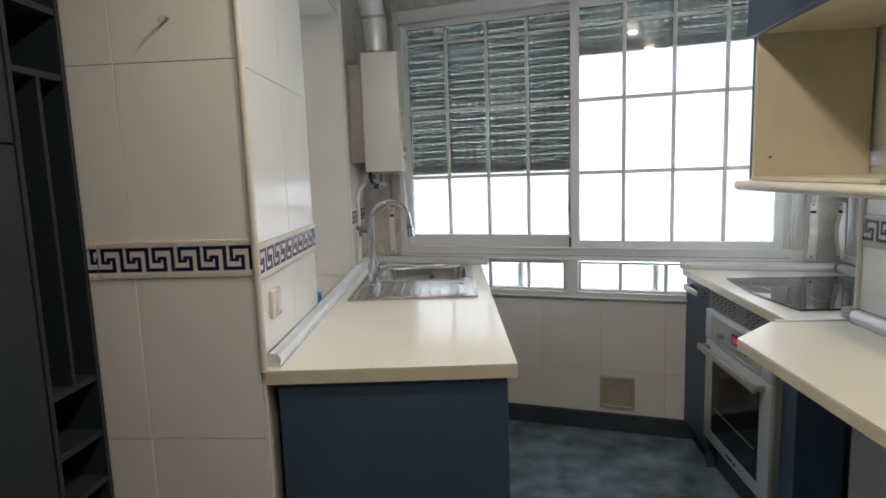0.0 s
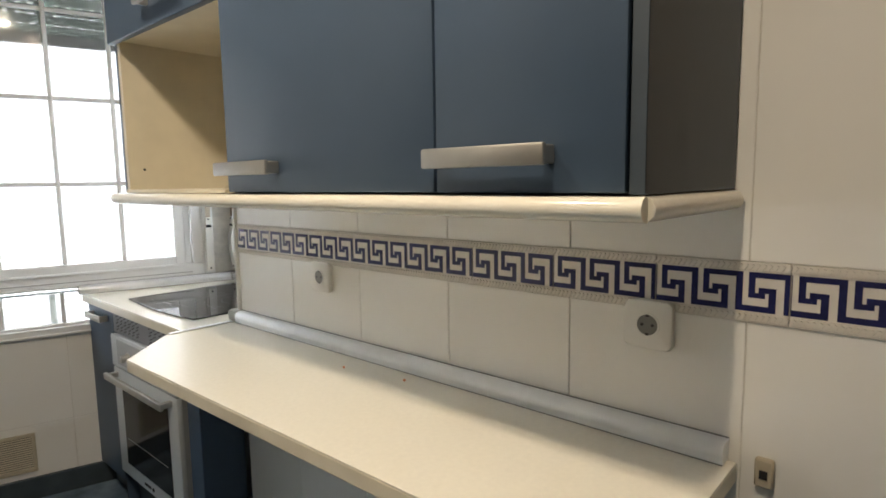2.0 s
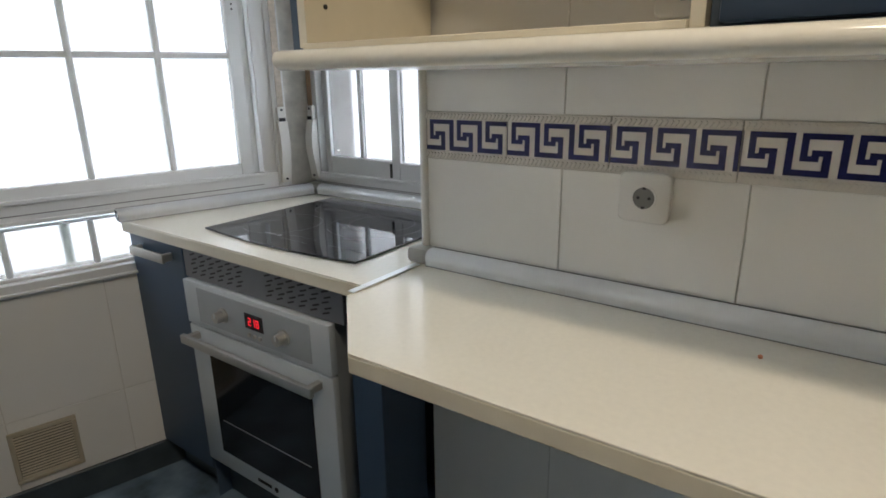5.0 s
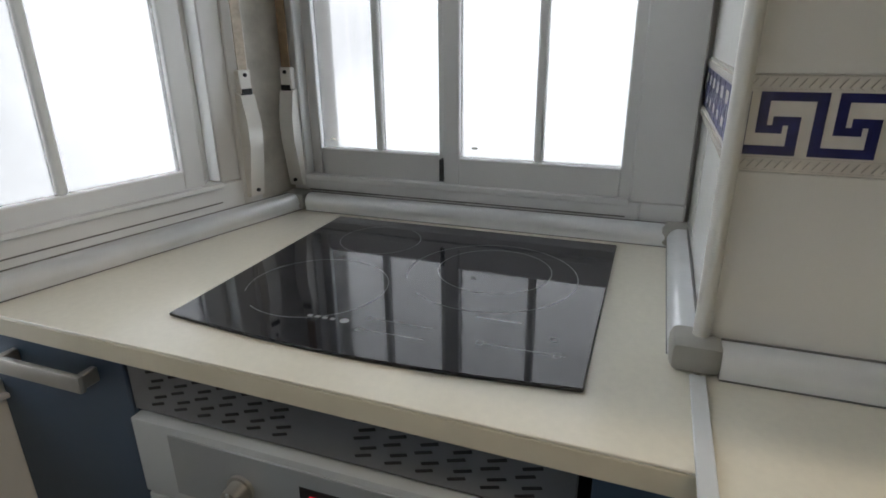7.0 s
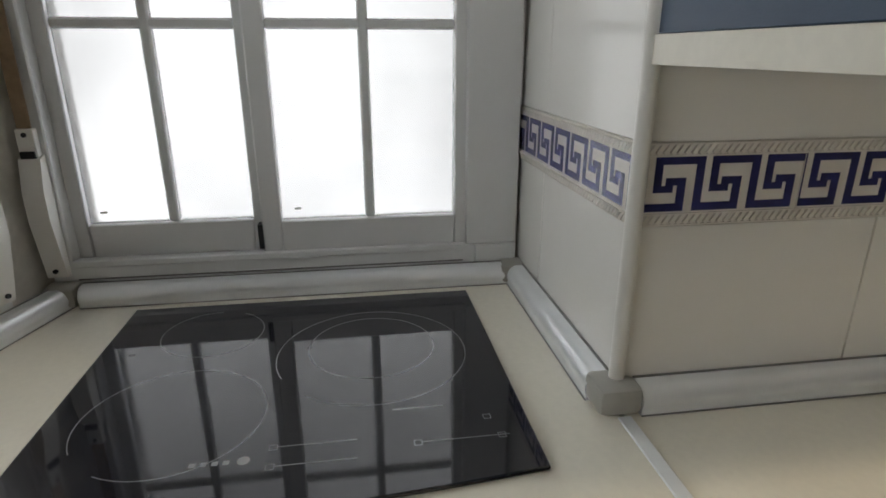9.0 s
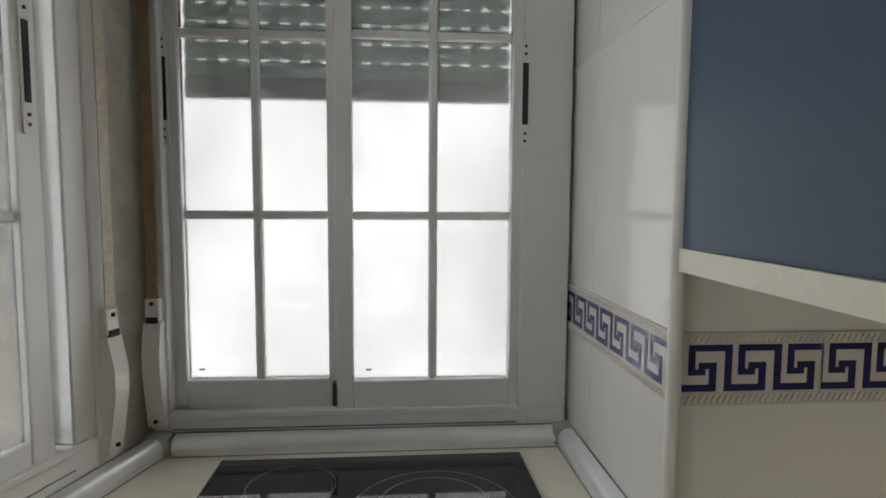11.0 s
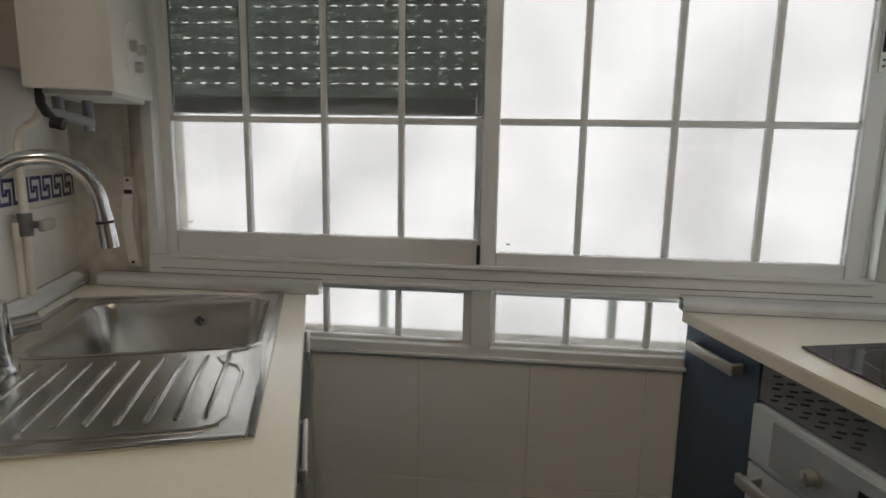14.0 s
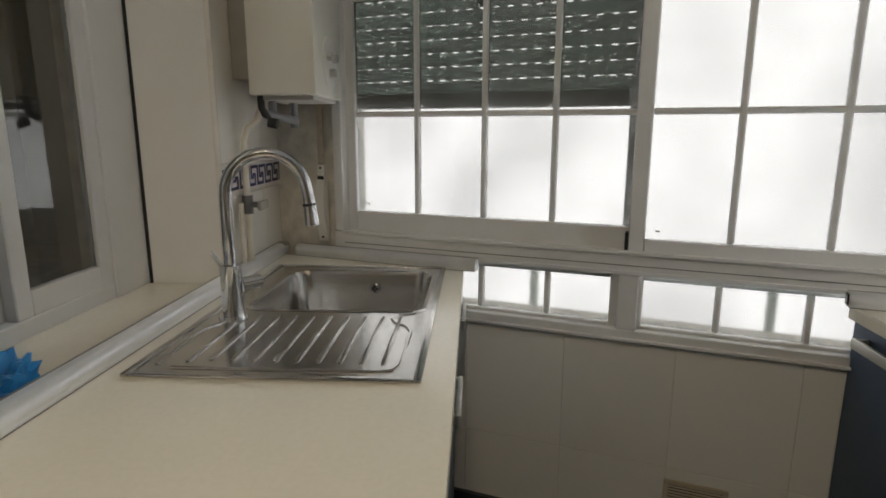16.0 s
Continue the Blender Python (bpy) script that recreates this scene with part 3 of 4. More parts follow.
for r in range(5):
    for c in range(14):
        if c in (6, 7):
            continue
        s = new("vent_slot", sl)
        s.parent = fan
        s.matrix_basis = pose(0.05 + c * 0.041 + (0.008 if r % 2 else 0), 0, 0.786 + r * 0.0135, 0, -18, 0)

ov = thing("oven", OV, "pale grey built-in oven with dark glass door", "oven")
part("body", boxes((0.012, 0.006, 0.165, 0.600, 0.28, 0.762)), OVEN_GREY, ov)
fas = part("fascia", boxes((0.008, -0.016, 0.632, 0.604, 0.006, 0.764), bev=0.003, seg=2), OVEN_WHITE, ov, "pale enamel control panel")
part("control_plate", boxes((0.075, -0.0185, 0.648, 0.540, -0.0155, 0.752), bev=0.001), OVEN_GREY, fas)
for x in (0.195, 0.445):
    k = part("knob", cyl(cyl(bmesh.new(), (x, -0.018, 0.695), (x, -0.024, 0.695), 0.021), (x, -0.024, 0.695), (x, -0.046, 0.695), 0.016, 0.0145), NICKEL, fas, "round satin control knob")
    part("pointer", boxes((x - 0.0025, -0.049, 0.695, x + 0.0025, -0.045, 0.709), bev=0.001), OVEN_WHITE, k)
disp = part("display", boxes((0.290, -0.020, 0.683, 0.365, -0.018, 0.727), bev=0.001), DARK, fas, "black clock display")
dg = bmesh.new()
SEG = {"2": "abged", "1": "bc", "8": "abcdefg"}


def digit(bm, x, z, w, h, t, ch):
    s = SEG[ch]
    y0, y1 = -0.0212, -0.0198
    for k, (a, b_, c, d) in {"a": (0, h - t, w, h), "g": (0, h / 2 - t / 2, w, h / 2 + t / 2), "d": (0, 0, w, t), "f": (0, h / 2, t, h), "b": (w - t, h / 2, w, h),
                             "e": (0, 0, t, h / 2), "c": (w - t, 0, w, h / 2)}.items():
        if k in s:
            box(bm, x + a, y0, z + b_, x + c, y1, z + d)


for i, ch in enumerate("218"):
    digit(dg, 0.306 + i * 0.016, 0.694, 0.011, 0.022, 0.0025, ch)
part("digits", dg, LED, disp, "glowing red clock digits", smooth=False)
for x in (0.305, 0.327, 0.349):
    part("button", cyl(bmesh.new(), (x, -0.018, 0.666), (x, -0.024, 0.666), 0.0055, n=14), NICKEL, fas)
dr = part("door", boxes((0.008, -0.014, 0.165, 0.604, 0.006, 0.626), bev=0.004, seg=2), OVEN_WHITE, ov, "pale enamel oven door")
part("glass_panel", boxes((0.095, -0.0165, 0.225, 0.525, -0.013, 0.575), bev=0.001), OVENGLASS, dr, "dark oven door glass")
part("rack_line", boxes((0.12, -0.0172, 0.338, 0.50, -0.0163, 0.341)), MARK, dr)
hb = part("handle", boxes((0.03, -0.062, 0.585, 0.575, -0.047, 0.612), bev=0.004, seg=2), NICKEL, dr, "flat satin oven handle")
for x in (0.04, 0.548):
    part("bracket", boxes((x, -0.048, 0.588, x + 0.018, -0.012, 0.609), bev=0.002), NICKEL, hb)
part("badge", cyl(boxes((0.255, -0.0155, 0.186, 0.315, -0.0135, 0.196)), (0.337, -0.0135, 0.191), (0.337, -0.0158, 0.191), 0.008, n=16), RUBBER, dr, "small dark maker's mark")

nb = thing("narrow_cabinet", OV, "narrow navy base cabinet beside the oven", "cabinet")
part("carcass", boxes((-0.290, 0.02, 0.10, -0.004, 0.14, 0.862)), NAVY_DARK, nb)
d = part("door", boxes((-0.292, 0.0, 0.105, -0.003, 0.019, 0.857), bev=0.002), NAVY, nb)
bar_handle(d, pose(-0.235, 0.0, 0.815), 0.185)
part("plinth", boxes((-0.292, 0.05, 0.0, -0.003, 0.07, 0.10)), SKIRT, nb)
leg = thing("worktop_support", pose(0, 0, 0), "navy panel leg under the breakfast worktop", "support panel")
part("panel", boxes((0.95, 0.235, 0.0, 1.19, 0.255, 0.863), bev=0.001), NAVY, leg)
part("bracket", boxes((0.95, 0.255, 0.82, 0.99, 0.30, 0.863), bev=0.002), NICKEL, leg)

# ---- hob ----
hob = thing("induction_hob", pose(1.097, 1.946, 0.9), "black ceramic glass induction hob with printed rings", "hob")
HD, HWid = 0.499, 0.589
arc = [(-0.022 * math.sin(math.pi * k / 12), HWid * k / 12) for k in range(13)]
b = bmesh.new()
prism(b, [(HD, 0.0), (HD, HWid)] + arc[::-1], 0.0005, 0.006, bev=0.0025, seg=2)
plate = part("glass_plate", b, BLACKGLASS, hob, smooth=False)


def ring(bm, cx, cy, r, w, z0, z1, a0=0.0, a1=360.0, n=72):
    st = [radians(a0 + (a1 - a0) * k / n) for k in range(n + 1)]
    rows = [[bm.verts.new((cx + rr * math.cos(a), cy + rr * math.sin(a), z)) for a in st] for rr, z in ((r - w, z0), (r - w, z1), (r + w, z1), (r + w, z0))]
    for p, q in zip(rows, rows[1:]):
        for k in range(n):
            bm.faces.new((p[k], p[k + 1], q[k + 1], q[k]))


for cx, cy, r, a0, a1 in ((0.285, 0.185, 0.140, 140, 475), (0.305, 0.185, 0.095, 0, 360), (0.155, 0.435, 0.112, 150, 480), (0.385, 0.435, 0.078, 0, 330)):
    b = bmesh.new()
    ring(b, cx, cy, r, 0.0006, 0.0055, 0.0062, a0, a1)
    part("zone_ring", b, MARK, plate, "thin grey printed cooking ring", smooth=False)
for bb in ((0.062, 0.03, 0.0058, 0.0632, 0.135, 0.0062), (0.045, 0.21, 0.0058, 0.0462, 0.30, 0.0062), (0.078, 0.21, 0.0058, 0.0792, 0.30, 0.0062)):
    part("slider_mark", boxes(bb), MARK, plate, smooth=False)
for x, y in ((0.062, 0.14), (0.062, 0.04), (0.045, 0.305), (0.078, 0.305), (0.100, 0.05)):
    b = bmesh.new()
    ring(b, x, y, 0.0062, 0.0006, 0.0055, 0.0062, 45, 405, n=4)
    part("touch_mark", b, MARK, plate, smooth=False)
for i in range(4):
    part("letter_bar", boxes((0.056, 0.350 + i * 0.012, 0.0058, 0.063, 0.357 + i * 0.012, 0.0062)), MARK, plate, smooth=False)
part("badge", cyl(bmesh.new(), (0.060, 0.335, 0.0058), (0.060, 0.335, 0.0062), 0.007, n=18), MARK, plate, smooth=False)
part("letter_bar", boxes((0.130, 0.10, 0.0058, 0.133, 0.165, 0.0062)), MARK, plate, smooth=False)

# ---- sink and tap ----
sk = thing("sink", SINKF @ pose(0, 0, 0.9), "stainless steel sink with ribbed drainer and single bowl", "sink")
Z = 0.004
rim = boxes((SX0, SY0, 0.0005, SX1, BY0, Z), (SX0, BY0, 0.0005, BX0, BY1, Z), (BX1, BY0, 0.0005, SX1, BY1, Z), (SX0, BY1, 0.0005, SX1, SY1, Z))
part("deck", rim, STEEL, sk, smooth=False)
part("rim_bead", boxes((SX0 - 0.003, SY0 - 0.003, 0.0005, SX0 + 0.012, SY1 + 0.003, 0.0075), (SX1 - 0.012, SY0 - 0.003, 0.0005, SX1 + 0.003, SY1 + 0.003, 0.0075),
                       (SX0 + 0.012, SY0 - 0.003, 0.0005, SX1 - 0.012, SY0 + 0.012, 0.0075), (SX0 + 0.012, SY1 - 0.012, 0.0005, SX1 - 0.012, SY1 + 0.003, 0.0075), bev=0.003, seg=2), STEEL, sk)


def rounded(x0, y0, x1, y1, r, n=6):
    out = []
    for cx, cy, a in ((x1 - r, y1 - r, 0), (x0 + r, y1 - r, 90), (x0 + r, y0 + r, 180), (x1 - r, y0 + r, 270)):
        out += [(cx + r * math.cos(radians(a + 90 * k / n)), cy + r * math.sin(radians(a + 90 * k / n))) for k in range(n + 1)]
    return out


b = bmesh.new()
levels = [(-0.004, 0.0045, 0.035), (0.0, 0.007, 0.04), (0.006, 0.0035, 0.045), (0.010, -0.01, 0.05), (0.014, -0.10, 0.06), (0.022, -0.135, 0.065), (0.045, -0.150, 0.07), (0.09, -0.154, 0.075)]
rings_ = [[b.verts.new((x, y, z)) for x, y in rounded(BX0 - 0.004 + i, BY0 - 0.004 + i, BX1 + 0.004 - i, BY1 + 0.004 - i, r)] for i, z, r in levels]
for p, q in zip(rings_, rings_[1:]):
    for k in range(len(p)):
        b.faces.new((p[k], p[(k + 1) % len(p)], q[(k + 1) % len(p)], q[k]))
b.faces.new(rings_[-1])
bowl = part("bowl", b, STEEL, sk)
b = cyl(bmesh.new(), (0.365, 1.42, -0.154), (0.365, 1.42, -0.150), 0.045)
part("drain", b, CHROME, bowl)
b = bmesh.new()
cyl(b, (0.40, BY1 - 0.016, -0.045), (0.40, BY1 - 0.020, -0.045), 0.016)
part("overflow", b, CHROME, bowl, "round overflow rose")
b = boxes(*[(0.40 + dx - 0.004, BY1 - 0.022, -0.045 + dz - 0.004, 0.40 + dx + 0.004, BY1 - 0.0195, -0.045 + dz + 0.004) for dx, dz in ((-0.007, 0), (0.007, 0), (0, 0.008), (0, -0.008))], bev=0.001)
part("overflow_hole", b, DARK, bowl)
rb = to_mesh("rib", boxes((-0.0045, -0.135, 0.0, 0.0045, 0.135, 0.0045), bev=0.0032, seg=2), STEEL, True)
for i in range(10):
    r = new("rib", rb)
    r.parent = sk
    r.matrix_basis = pose(0.165 + i * 0.041, 1.045 + (0.0 if i else -0.01), Z - 0.0008)
b = tube(bmesh.new(), [(0.115, 0.885, Z), (0.11, 1.03, Z), (0.115, 1.08, Z), (0.135, 1.12, Z), (0.15, 1.17, Z)], 0.004, 8)
part("pressed_line", b, STEEL, sk)
b = tube(bmesh.new(), [(0.15, 0.872, Z), (0.53, 0.872, Z), (0.556, 0.88, Z), (0.568, 0.91, Z), (0.568, 1.08, Z), (0.555, 1.12, Z), (0.525, 1.145, Z), (0.515, 1.17, Z), (0.53, 1.20, Z), (0.565, 1.215, Z)], 0.004, 8)
part("pressed_line", b, STEEL, sk)

tp = thing("kitchen_tap", SINKF @ pose(0.145, 1.165, 0.904), "chrome swan-neck kitchen tap with pull-out head", "tap")
b = bmesh.new()
cyl(b, (0, 0, 0), (0, 0, 0.008), 0.034, 0.031)
cyl(b, (0, 0, 0.008), (0, 0, 0.125), 0.0235)
part("body", b, CHROME, tp)
pts = [(0, 0, 0.12), (0, 0, 0.20), (0, 0, 0.285)]
R = 0.092
for k in range(1, 16):
    a = radians(180 - 11.6 * k)
    pts.append((0.92 * (R + R * math.cos(a)), 0.30 * (R + R * math.cos(a)), 0.285 + R * math.sin(a)))
x, y, z = pts[-1]
pts.append((x + 0.003, y + 0.001, z - 0.02))
part("spout", tube(bmesh.new(), pts, 0.0135, 20), CHROME, tp)
hd = part("spray_head", cyl(bmesh.new(), (x + 0.003, y + 0.001, z - 0.02), (x + 0.009, y + 0.003, z - 0.085), 0.0145, 0.017), CHROME, tp)
part("seam", cyl(bmesh.new(), (x + 0.0045, y + 0.0015, z - 0.034), (x + 0.005, y + 0.0016, z - 0.039), 0.0158), RUBBER, hd)
lv = part("lever", cyl(bmesh.new(), (0.02, 0.015, 0.075), (0.055, 0.04, 0.078), 0.017), CHROME, tp)
part("lever_pin", tube(bmesh.new(), [(-0.012, -0.006, 0.115), (-0.025, -0.012, 0.14), (-0.034, -0.016, 0.158)], 0.005, 10), CHROME, tp)

# ---- boiler, flue and pipes on the side wall; local x along the wall, -y into the room ----
bo = thing("gas_water_heater", LEFT @ pose(1.50, -0.055, 1.425), "ivory wall-hung gas water heater", "water heater")
part("casing", boxes((0, -0.215, 0, 0.32, -0.03, 0.59), bev=0.006, seg=2), BOILERM, bo)
part("back_plate", boxes((0.10, -0.03, 0.05, 0.22, 0.054, 0.55), bev=0.002), NICKEL, bo)
part("underside", boxes((0.03, -0.20, -0.012, 0.29, -0.04, 0.001), bev=0.002), NICKEL, bo)
cp = part("control_panel", cyl(bmesh.new(), (0.16, -0.214, 0.10), (0.16, -0.219, 0.10), 0.075, n=32), WHITE_PL, bo, "oval control plate with dials")
cp.matrix_basis = Matrix.Translation((0.0, 0, 0.0))
for dx, dz in ((-0.03, 0.015), (0.03, 0.015), (0.0, -0.03)):
    part("dial", cyl(bmesh.new(), (0.16 + dx, -0.219, 0.10 + dz), (0.16 + dx, -0.234, 0.10 + dz), 0.013), NICKEL, cp)
part("inspection_hole", cyl(bmesh.new(), (0.16, -0.213, 0.30), (0.16, -0.2165, 0.30), 0.010), DARK, bo)
fl = thing("flue_pipe", LEFT @ pose(1.66, -0.15, 2.01), "white-grey crinkled flue pipe on the heater", "flue")
fp = [(0, 0, 0.03), (0, 0, 0.08), (-0.01, 0.0, 0.16), (-0.03, 0.01, 0.26), (-0.05, 0.02, 0.36), (-0.06, 0.03, 0.49)]
part("duct", tube(bmesh.new(), fp, 0.062, 24), ALU, fl)
part("collar", cyl(bmesh.new(), (0, 0, 0.0), (0, 0, 0.035), 0.068), NICKEL, fl)
part("clamp", cyl(bmesh.new(), (-0.018, 0.005, 0.20), (-0.021, 0.006, 0.215), 0.066), NICKEL, fl)
gp = thing("gas_pipe", LEFT @ pose(0, 0, 0), "painted gas pipe with steel stopcock", "pipe")
part("pipe", tube(bmesh.new(), [(1.60, -0.022, 0.94), (1.60, -0.022, 1.10), (1.60, -0.022, 1.30), (1.61, -0.03, 1.335), (1.63, -0.055, 1.36), (1.64, -0.07, 1.41)], 0.010, 12), PAINT, gp)
part("pipe", tube(bmesh.new(), [(1.565, -0.016, 0.94), (1.565, -0.016, 1.12)], 0.007, 12), PAINT, gp)
v = part("stopcock", cyl(cyl(bmesh.new(), (1.60, -0.022, 1.085), (1.60, -0.022, 1.14), 0.016), (1.60, -0.03, 1.112), (1.60, -0.065, 1.112), 0.009), DARKSTEEL, gp, "steel stopcock")
part("tap_lever", boxes((1.565, -0.075, 1.098, 1.635, -0.063, 1.126), bev=0.004), NICKEL, v)
vv = thing("heater_valves", LEFT @ pose(0, -0.045, 0.008), "dark fittings and hoses under the heater", "valve")
part("fitting", cyl(cyl(bmesh.new(), (1.55, -0.06, 1.37), (1.66, -0.12, 1.35), 0.011), (1.60, -0.07, 1.35), (1.60, -0.07, 1.425), 0.012), DARKSTEEL, vv)
part("hose", tube(bmesh.new(), [(1.535, -0.06, 1.42), (1.535, -0.06, 1.385), (1.55, -0.065, 1.365), (1.58, -0.07, 1.36)], 0.010, 12), RUBBER, vv)
part("valve_wheel", cyl(bmesh.new(), (1.545, -0.075, 1.345), (1.545, -0.10, 1.34), 0.014), RUBBER, vv)
part("union", cyl(bmesh.new(), (1.70, -0.10, 1.33), (1.70, -0.10, 1.42), 0.012), DARKSTEEL, vv)

# ---- upper cabinets on the tiled wall; local x along the wall, -y into the room ----
FR = -0.364
uc = thing("wall_cabinet", RIGHT, "open-fronted cream hood cabinet with navy flap", "wall cabinet", "wall cabinets")
part("side_panel", boxes((0.0, FR + 0.02, 1.353, 0.016, -0.008, 2.22), bev=0.001), NAVY, uc)
for lb in ((0.016, FR + 0.02, 1.356, 0.034, -0.012, 1.80), (0.034, FR + 0.01, 1.353, 0.612, -0.012, 1.362), (0.034, FR + 0.02, 1.782, 0.612, -0.012, 1.80), (0.612, FR + 0.02, 1.353, 0.628, -0.012, 1.80)):
    part("lining_board", boxes(lb, bev=0.001), CREAM_EDGE, uc, "cream melamine lining board")
part("upper_box", boxes((0.016, FR + 0.02, 1.80, 0.628, -0.012, 2.22)), NAVY_DARK, uc)
fd = part("flap_door", boxes((0.0, FR, 1.775, 0.640, FR + 0.019, 2.22), bev=0.002), NAVY, uc)
bar_handle(fd, pose(0.28, FR, 1.835), 0.22)
part("shelf_pin", cyl(bmesh.new(), (0.033, -0.30, 1.42), (0.036, -0.30, 1.42), 0.004, n=10), DARK, uc)
for nm, x0, x1, hx in (("wall_cabinet", 0.644, 1.262, 0.648), ("wall_cabinet", 1.266, 1.562, 1.268)):
    c = thing("wall_cabinet", RIGHT, "navy blue laminate wall cabinet, door shut", "wall cabinet", "wall cabinets")
    part("carcass", boxes((x0 - 0.012, FR + 0.021, 1.354, x1, -0.008, 2.22), bev=0.001), NAVY_DARK, c)
    d = part("door", boxes((x0, FR, 1.356, x1, FR + 0.019, 2.22), bev=0.003, seg=2), NAVY, c)
    bar_handle(d, pose(hx, FR, 1.405), 0.205)
part("end_panel", boxes((1.565, FR + 0.004, 1.354, 1.585, -0.008, 2.22), bev=0.001), NAVY_DARK, c, "dark end panel")
sh = thing("light_shelf", RIGHT, "cream rounded shelf board under the wall cabinets", "shelf")
b = bmesh.new()
NOSE = [(-0.366, 1.352), (-0.374, 1.352), (-0.381, 1.349), (-0.385, 1.342), (-0.386, 1.337), (-0.384, 1.330), (-0.378, 1.324), (-0.370, 1.322), (-0.366, 1.322)]
profile_bar(b, NOSE, 1.595)
part("nosing", b, CREAM, sh, m=pose(-0.004, 0, 0))
part("board", boxes((-0.004, -0.366, 1.322, 1.580, -0.008, 1.352)), CREAM, sh, smooth=False)
b = bmesh.new()
profile_bar(b, [(y + 0.366, z) for y, z in NOSE], 0.358)
part("end_nosing", b, CREAM, sh, m=pose(1.580, -0.366, 0, 0, 0, 90))
# tall unit on the far side of the pier
tu = thing("tall_rack", pose(-1.0, 1.205, 0, 0, 0, 90), "dark blue-grey tall open bottle rack", "shelf unit")
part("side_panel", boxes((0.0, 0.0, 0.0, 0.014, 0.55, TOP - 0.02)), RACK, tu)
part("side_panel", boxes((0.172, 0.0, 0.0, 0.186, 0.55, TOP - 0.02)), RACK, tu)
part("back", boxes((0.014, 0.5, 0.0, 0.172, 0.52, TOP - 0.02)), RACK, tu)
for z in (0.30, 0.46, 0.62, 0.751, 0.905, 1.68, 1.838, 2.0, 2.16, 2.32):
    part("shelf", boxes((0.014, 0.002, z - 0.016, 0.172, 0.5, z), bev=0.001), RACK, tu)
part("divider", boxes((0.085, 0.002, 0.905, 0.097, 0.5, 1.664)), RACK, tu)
tc = thing("tall_cabinet", pose(-1.0, 0.60, 0, 0, 0, 90), "dark blue-grey tall cabinet, doors shut", "cabinet")
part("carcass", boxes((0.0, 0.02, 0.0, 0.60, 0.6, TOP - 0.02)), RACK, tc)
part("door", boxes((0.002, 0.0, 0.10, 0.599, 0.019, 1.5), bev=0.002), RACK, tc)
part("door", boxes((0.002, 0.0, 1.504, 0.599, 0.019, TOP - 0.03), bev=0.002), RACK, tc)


# ---- sockets and small wall things ----
def socket(m, label, s=0.088):
    so = thing("wall_socket", m, label, "socket", "wall sockets")
    b = bmesh.new()
    prism(b, rounded(-s / 2, -s / 2, s / 2, s / 2, 0.012), 0.0, 0.016, bev=0.004, seg=2)
    pl = part("cover", b, WHITE_PL, so, m=pose(0, 0, 0, 90, 0, 0))
    b = bmesh.new()
    ring(b, 0, 0, 0.0205, 0.0018, 0.012, 0.0175, n=36)
    part("rim", b, WHITE_PL, pl)
    part("cup", cyl(bmesh.new(), (0, 0, 0.0155), (0, 0, 0.0166), 0.0195), CUP, pl, "recessed grey socket cup")
    b = bmesh.new()
    for dx in (-0.0095, 0.0095):
        cyl(b, (dx, 0, 0.0160), (dx, 0, 0.0172), 0.0028, n=12)
    for dy in (-0.017, 0.017):
        box(b, -0.003, dy - 0.002, 0.016, 0.003, dy + 0.002, 0.0176)
    part("contact", b, DARK, pl)
    return so


def rpose(y, z):
    return RIGHT @ pose(1.824 - y, 0, z)


socket(rpose(1.338, 1.103), "white square wall socket above the worktop")
socket(rpose(0.371, 1.113), "white square wall socket above the worktop")
socket(rpose(1.304, 1.435), "white socket inside the hood cabinet")
ph = thing("phone_outlet", rpose(0.176, 0.897), "small worn phone outlet on the tiles", "outlet")
part("cover", boxes((-0.014, -0.014, -0.024, 0.014, 0.0, 0.024), bev=0.003), BEIGE, ph)
part("jack", boxes((-0.006, -0.016, -0.008, 0.006, -0.013, 0.006)), DARK, ph)
sp = thing("light_switch", LEFT @ pose(0.12, 0, 1.06), "ivory light switch on the pier", "switch")
part("plate", boxes((-0.04, -0.012, -0.04, 0.04, 0, 0.04), bev=0.004, seg=2), RELIEF, sp)
part("rocker", boxes((-0.02, -0.016, -0.025, 0.02, -0.011, 0.025), bev=0.003), WHITE_PL, sp)
hk = thing("wall_hook", PILLAR @ pose(0.281, 0, 1.808), "small screw hook in the tile", "hook")
part("hook", tube(bmesh.new(), [(0, 0.005, 0), (0, -0.02, 0.0), (-0.003, -0.03, -0.004), (-0.006, -0.034, -0.014)], 0.003, 8), NICKEL, hk)

vg = thing("vent_grille", NORTH @ pose(0.117, 0, 0.127), "beige slatted ventilation grille near the floor", "vent")
part("frame", boxes((0, -0.010, 0, 0.178, 0, 0.014), (0, -0.010, 0.161, 0.178, 0, 0.175), (0, -0.010, 0.014, 0.014, 0, 0.161), (0.164, -0.010, 0.014, 0.178, 0, 0.161), bev=0.002), BEIGE, vg)
part("backing", boxes((0.014, -0.002, 0.014, 0.164, 0.0, 0.161)), DARK, vg)
sl = to_mesh("slat", boxes((0.014, -0.001, -0.001, 0.164, 0.001, 0.0048)), BEIGE)
for k in range(15):
    s = new("slat", sl)
    s.parent = vg
    s.matrix_basis = pose(0, -0.006, 0.017 + k * 0.0097, -30, 0, 0)

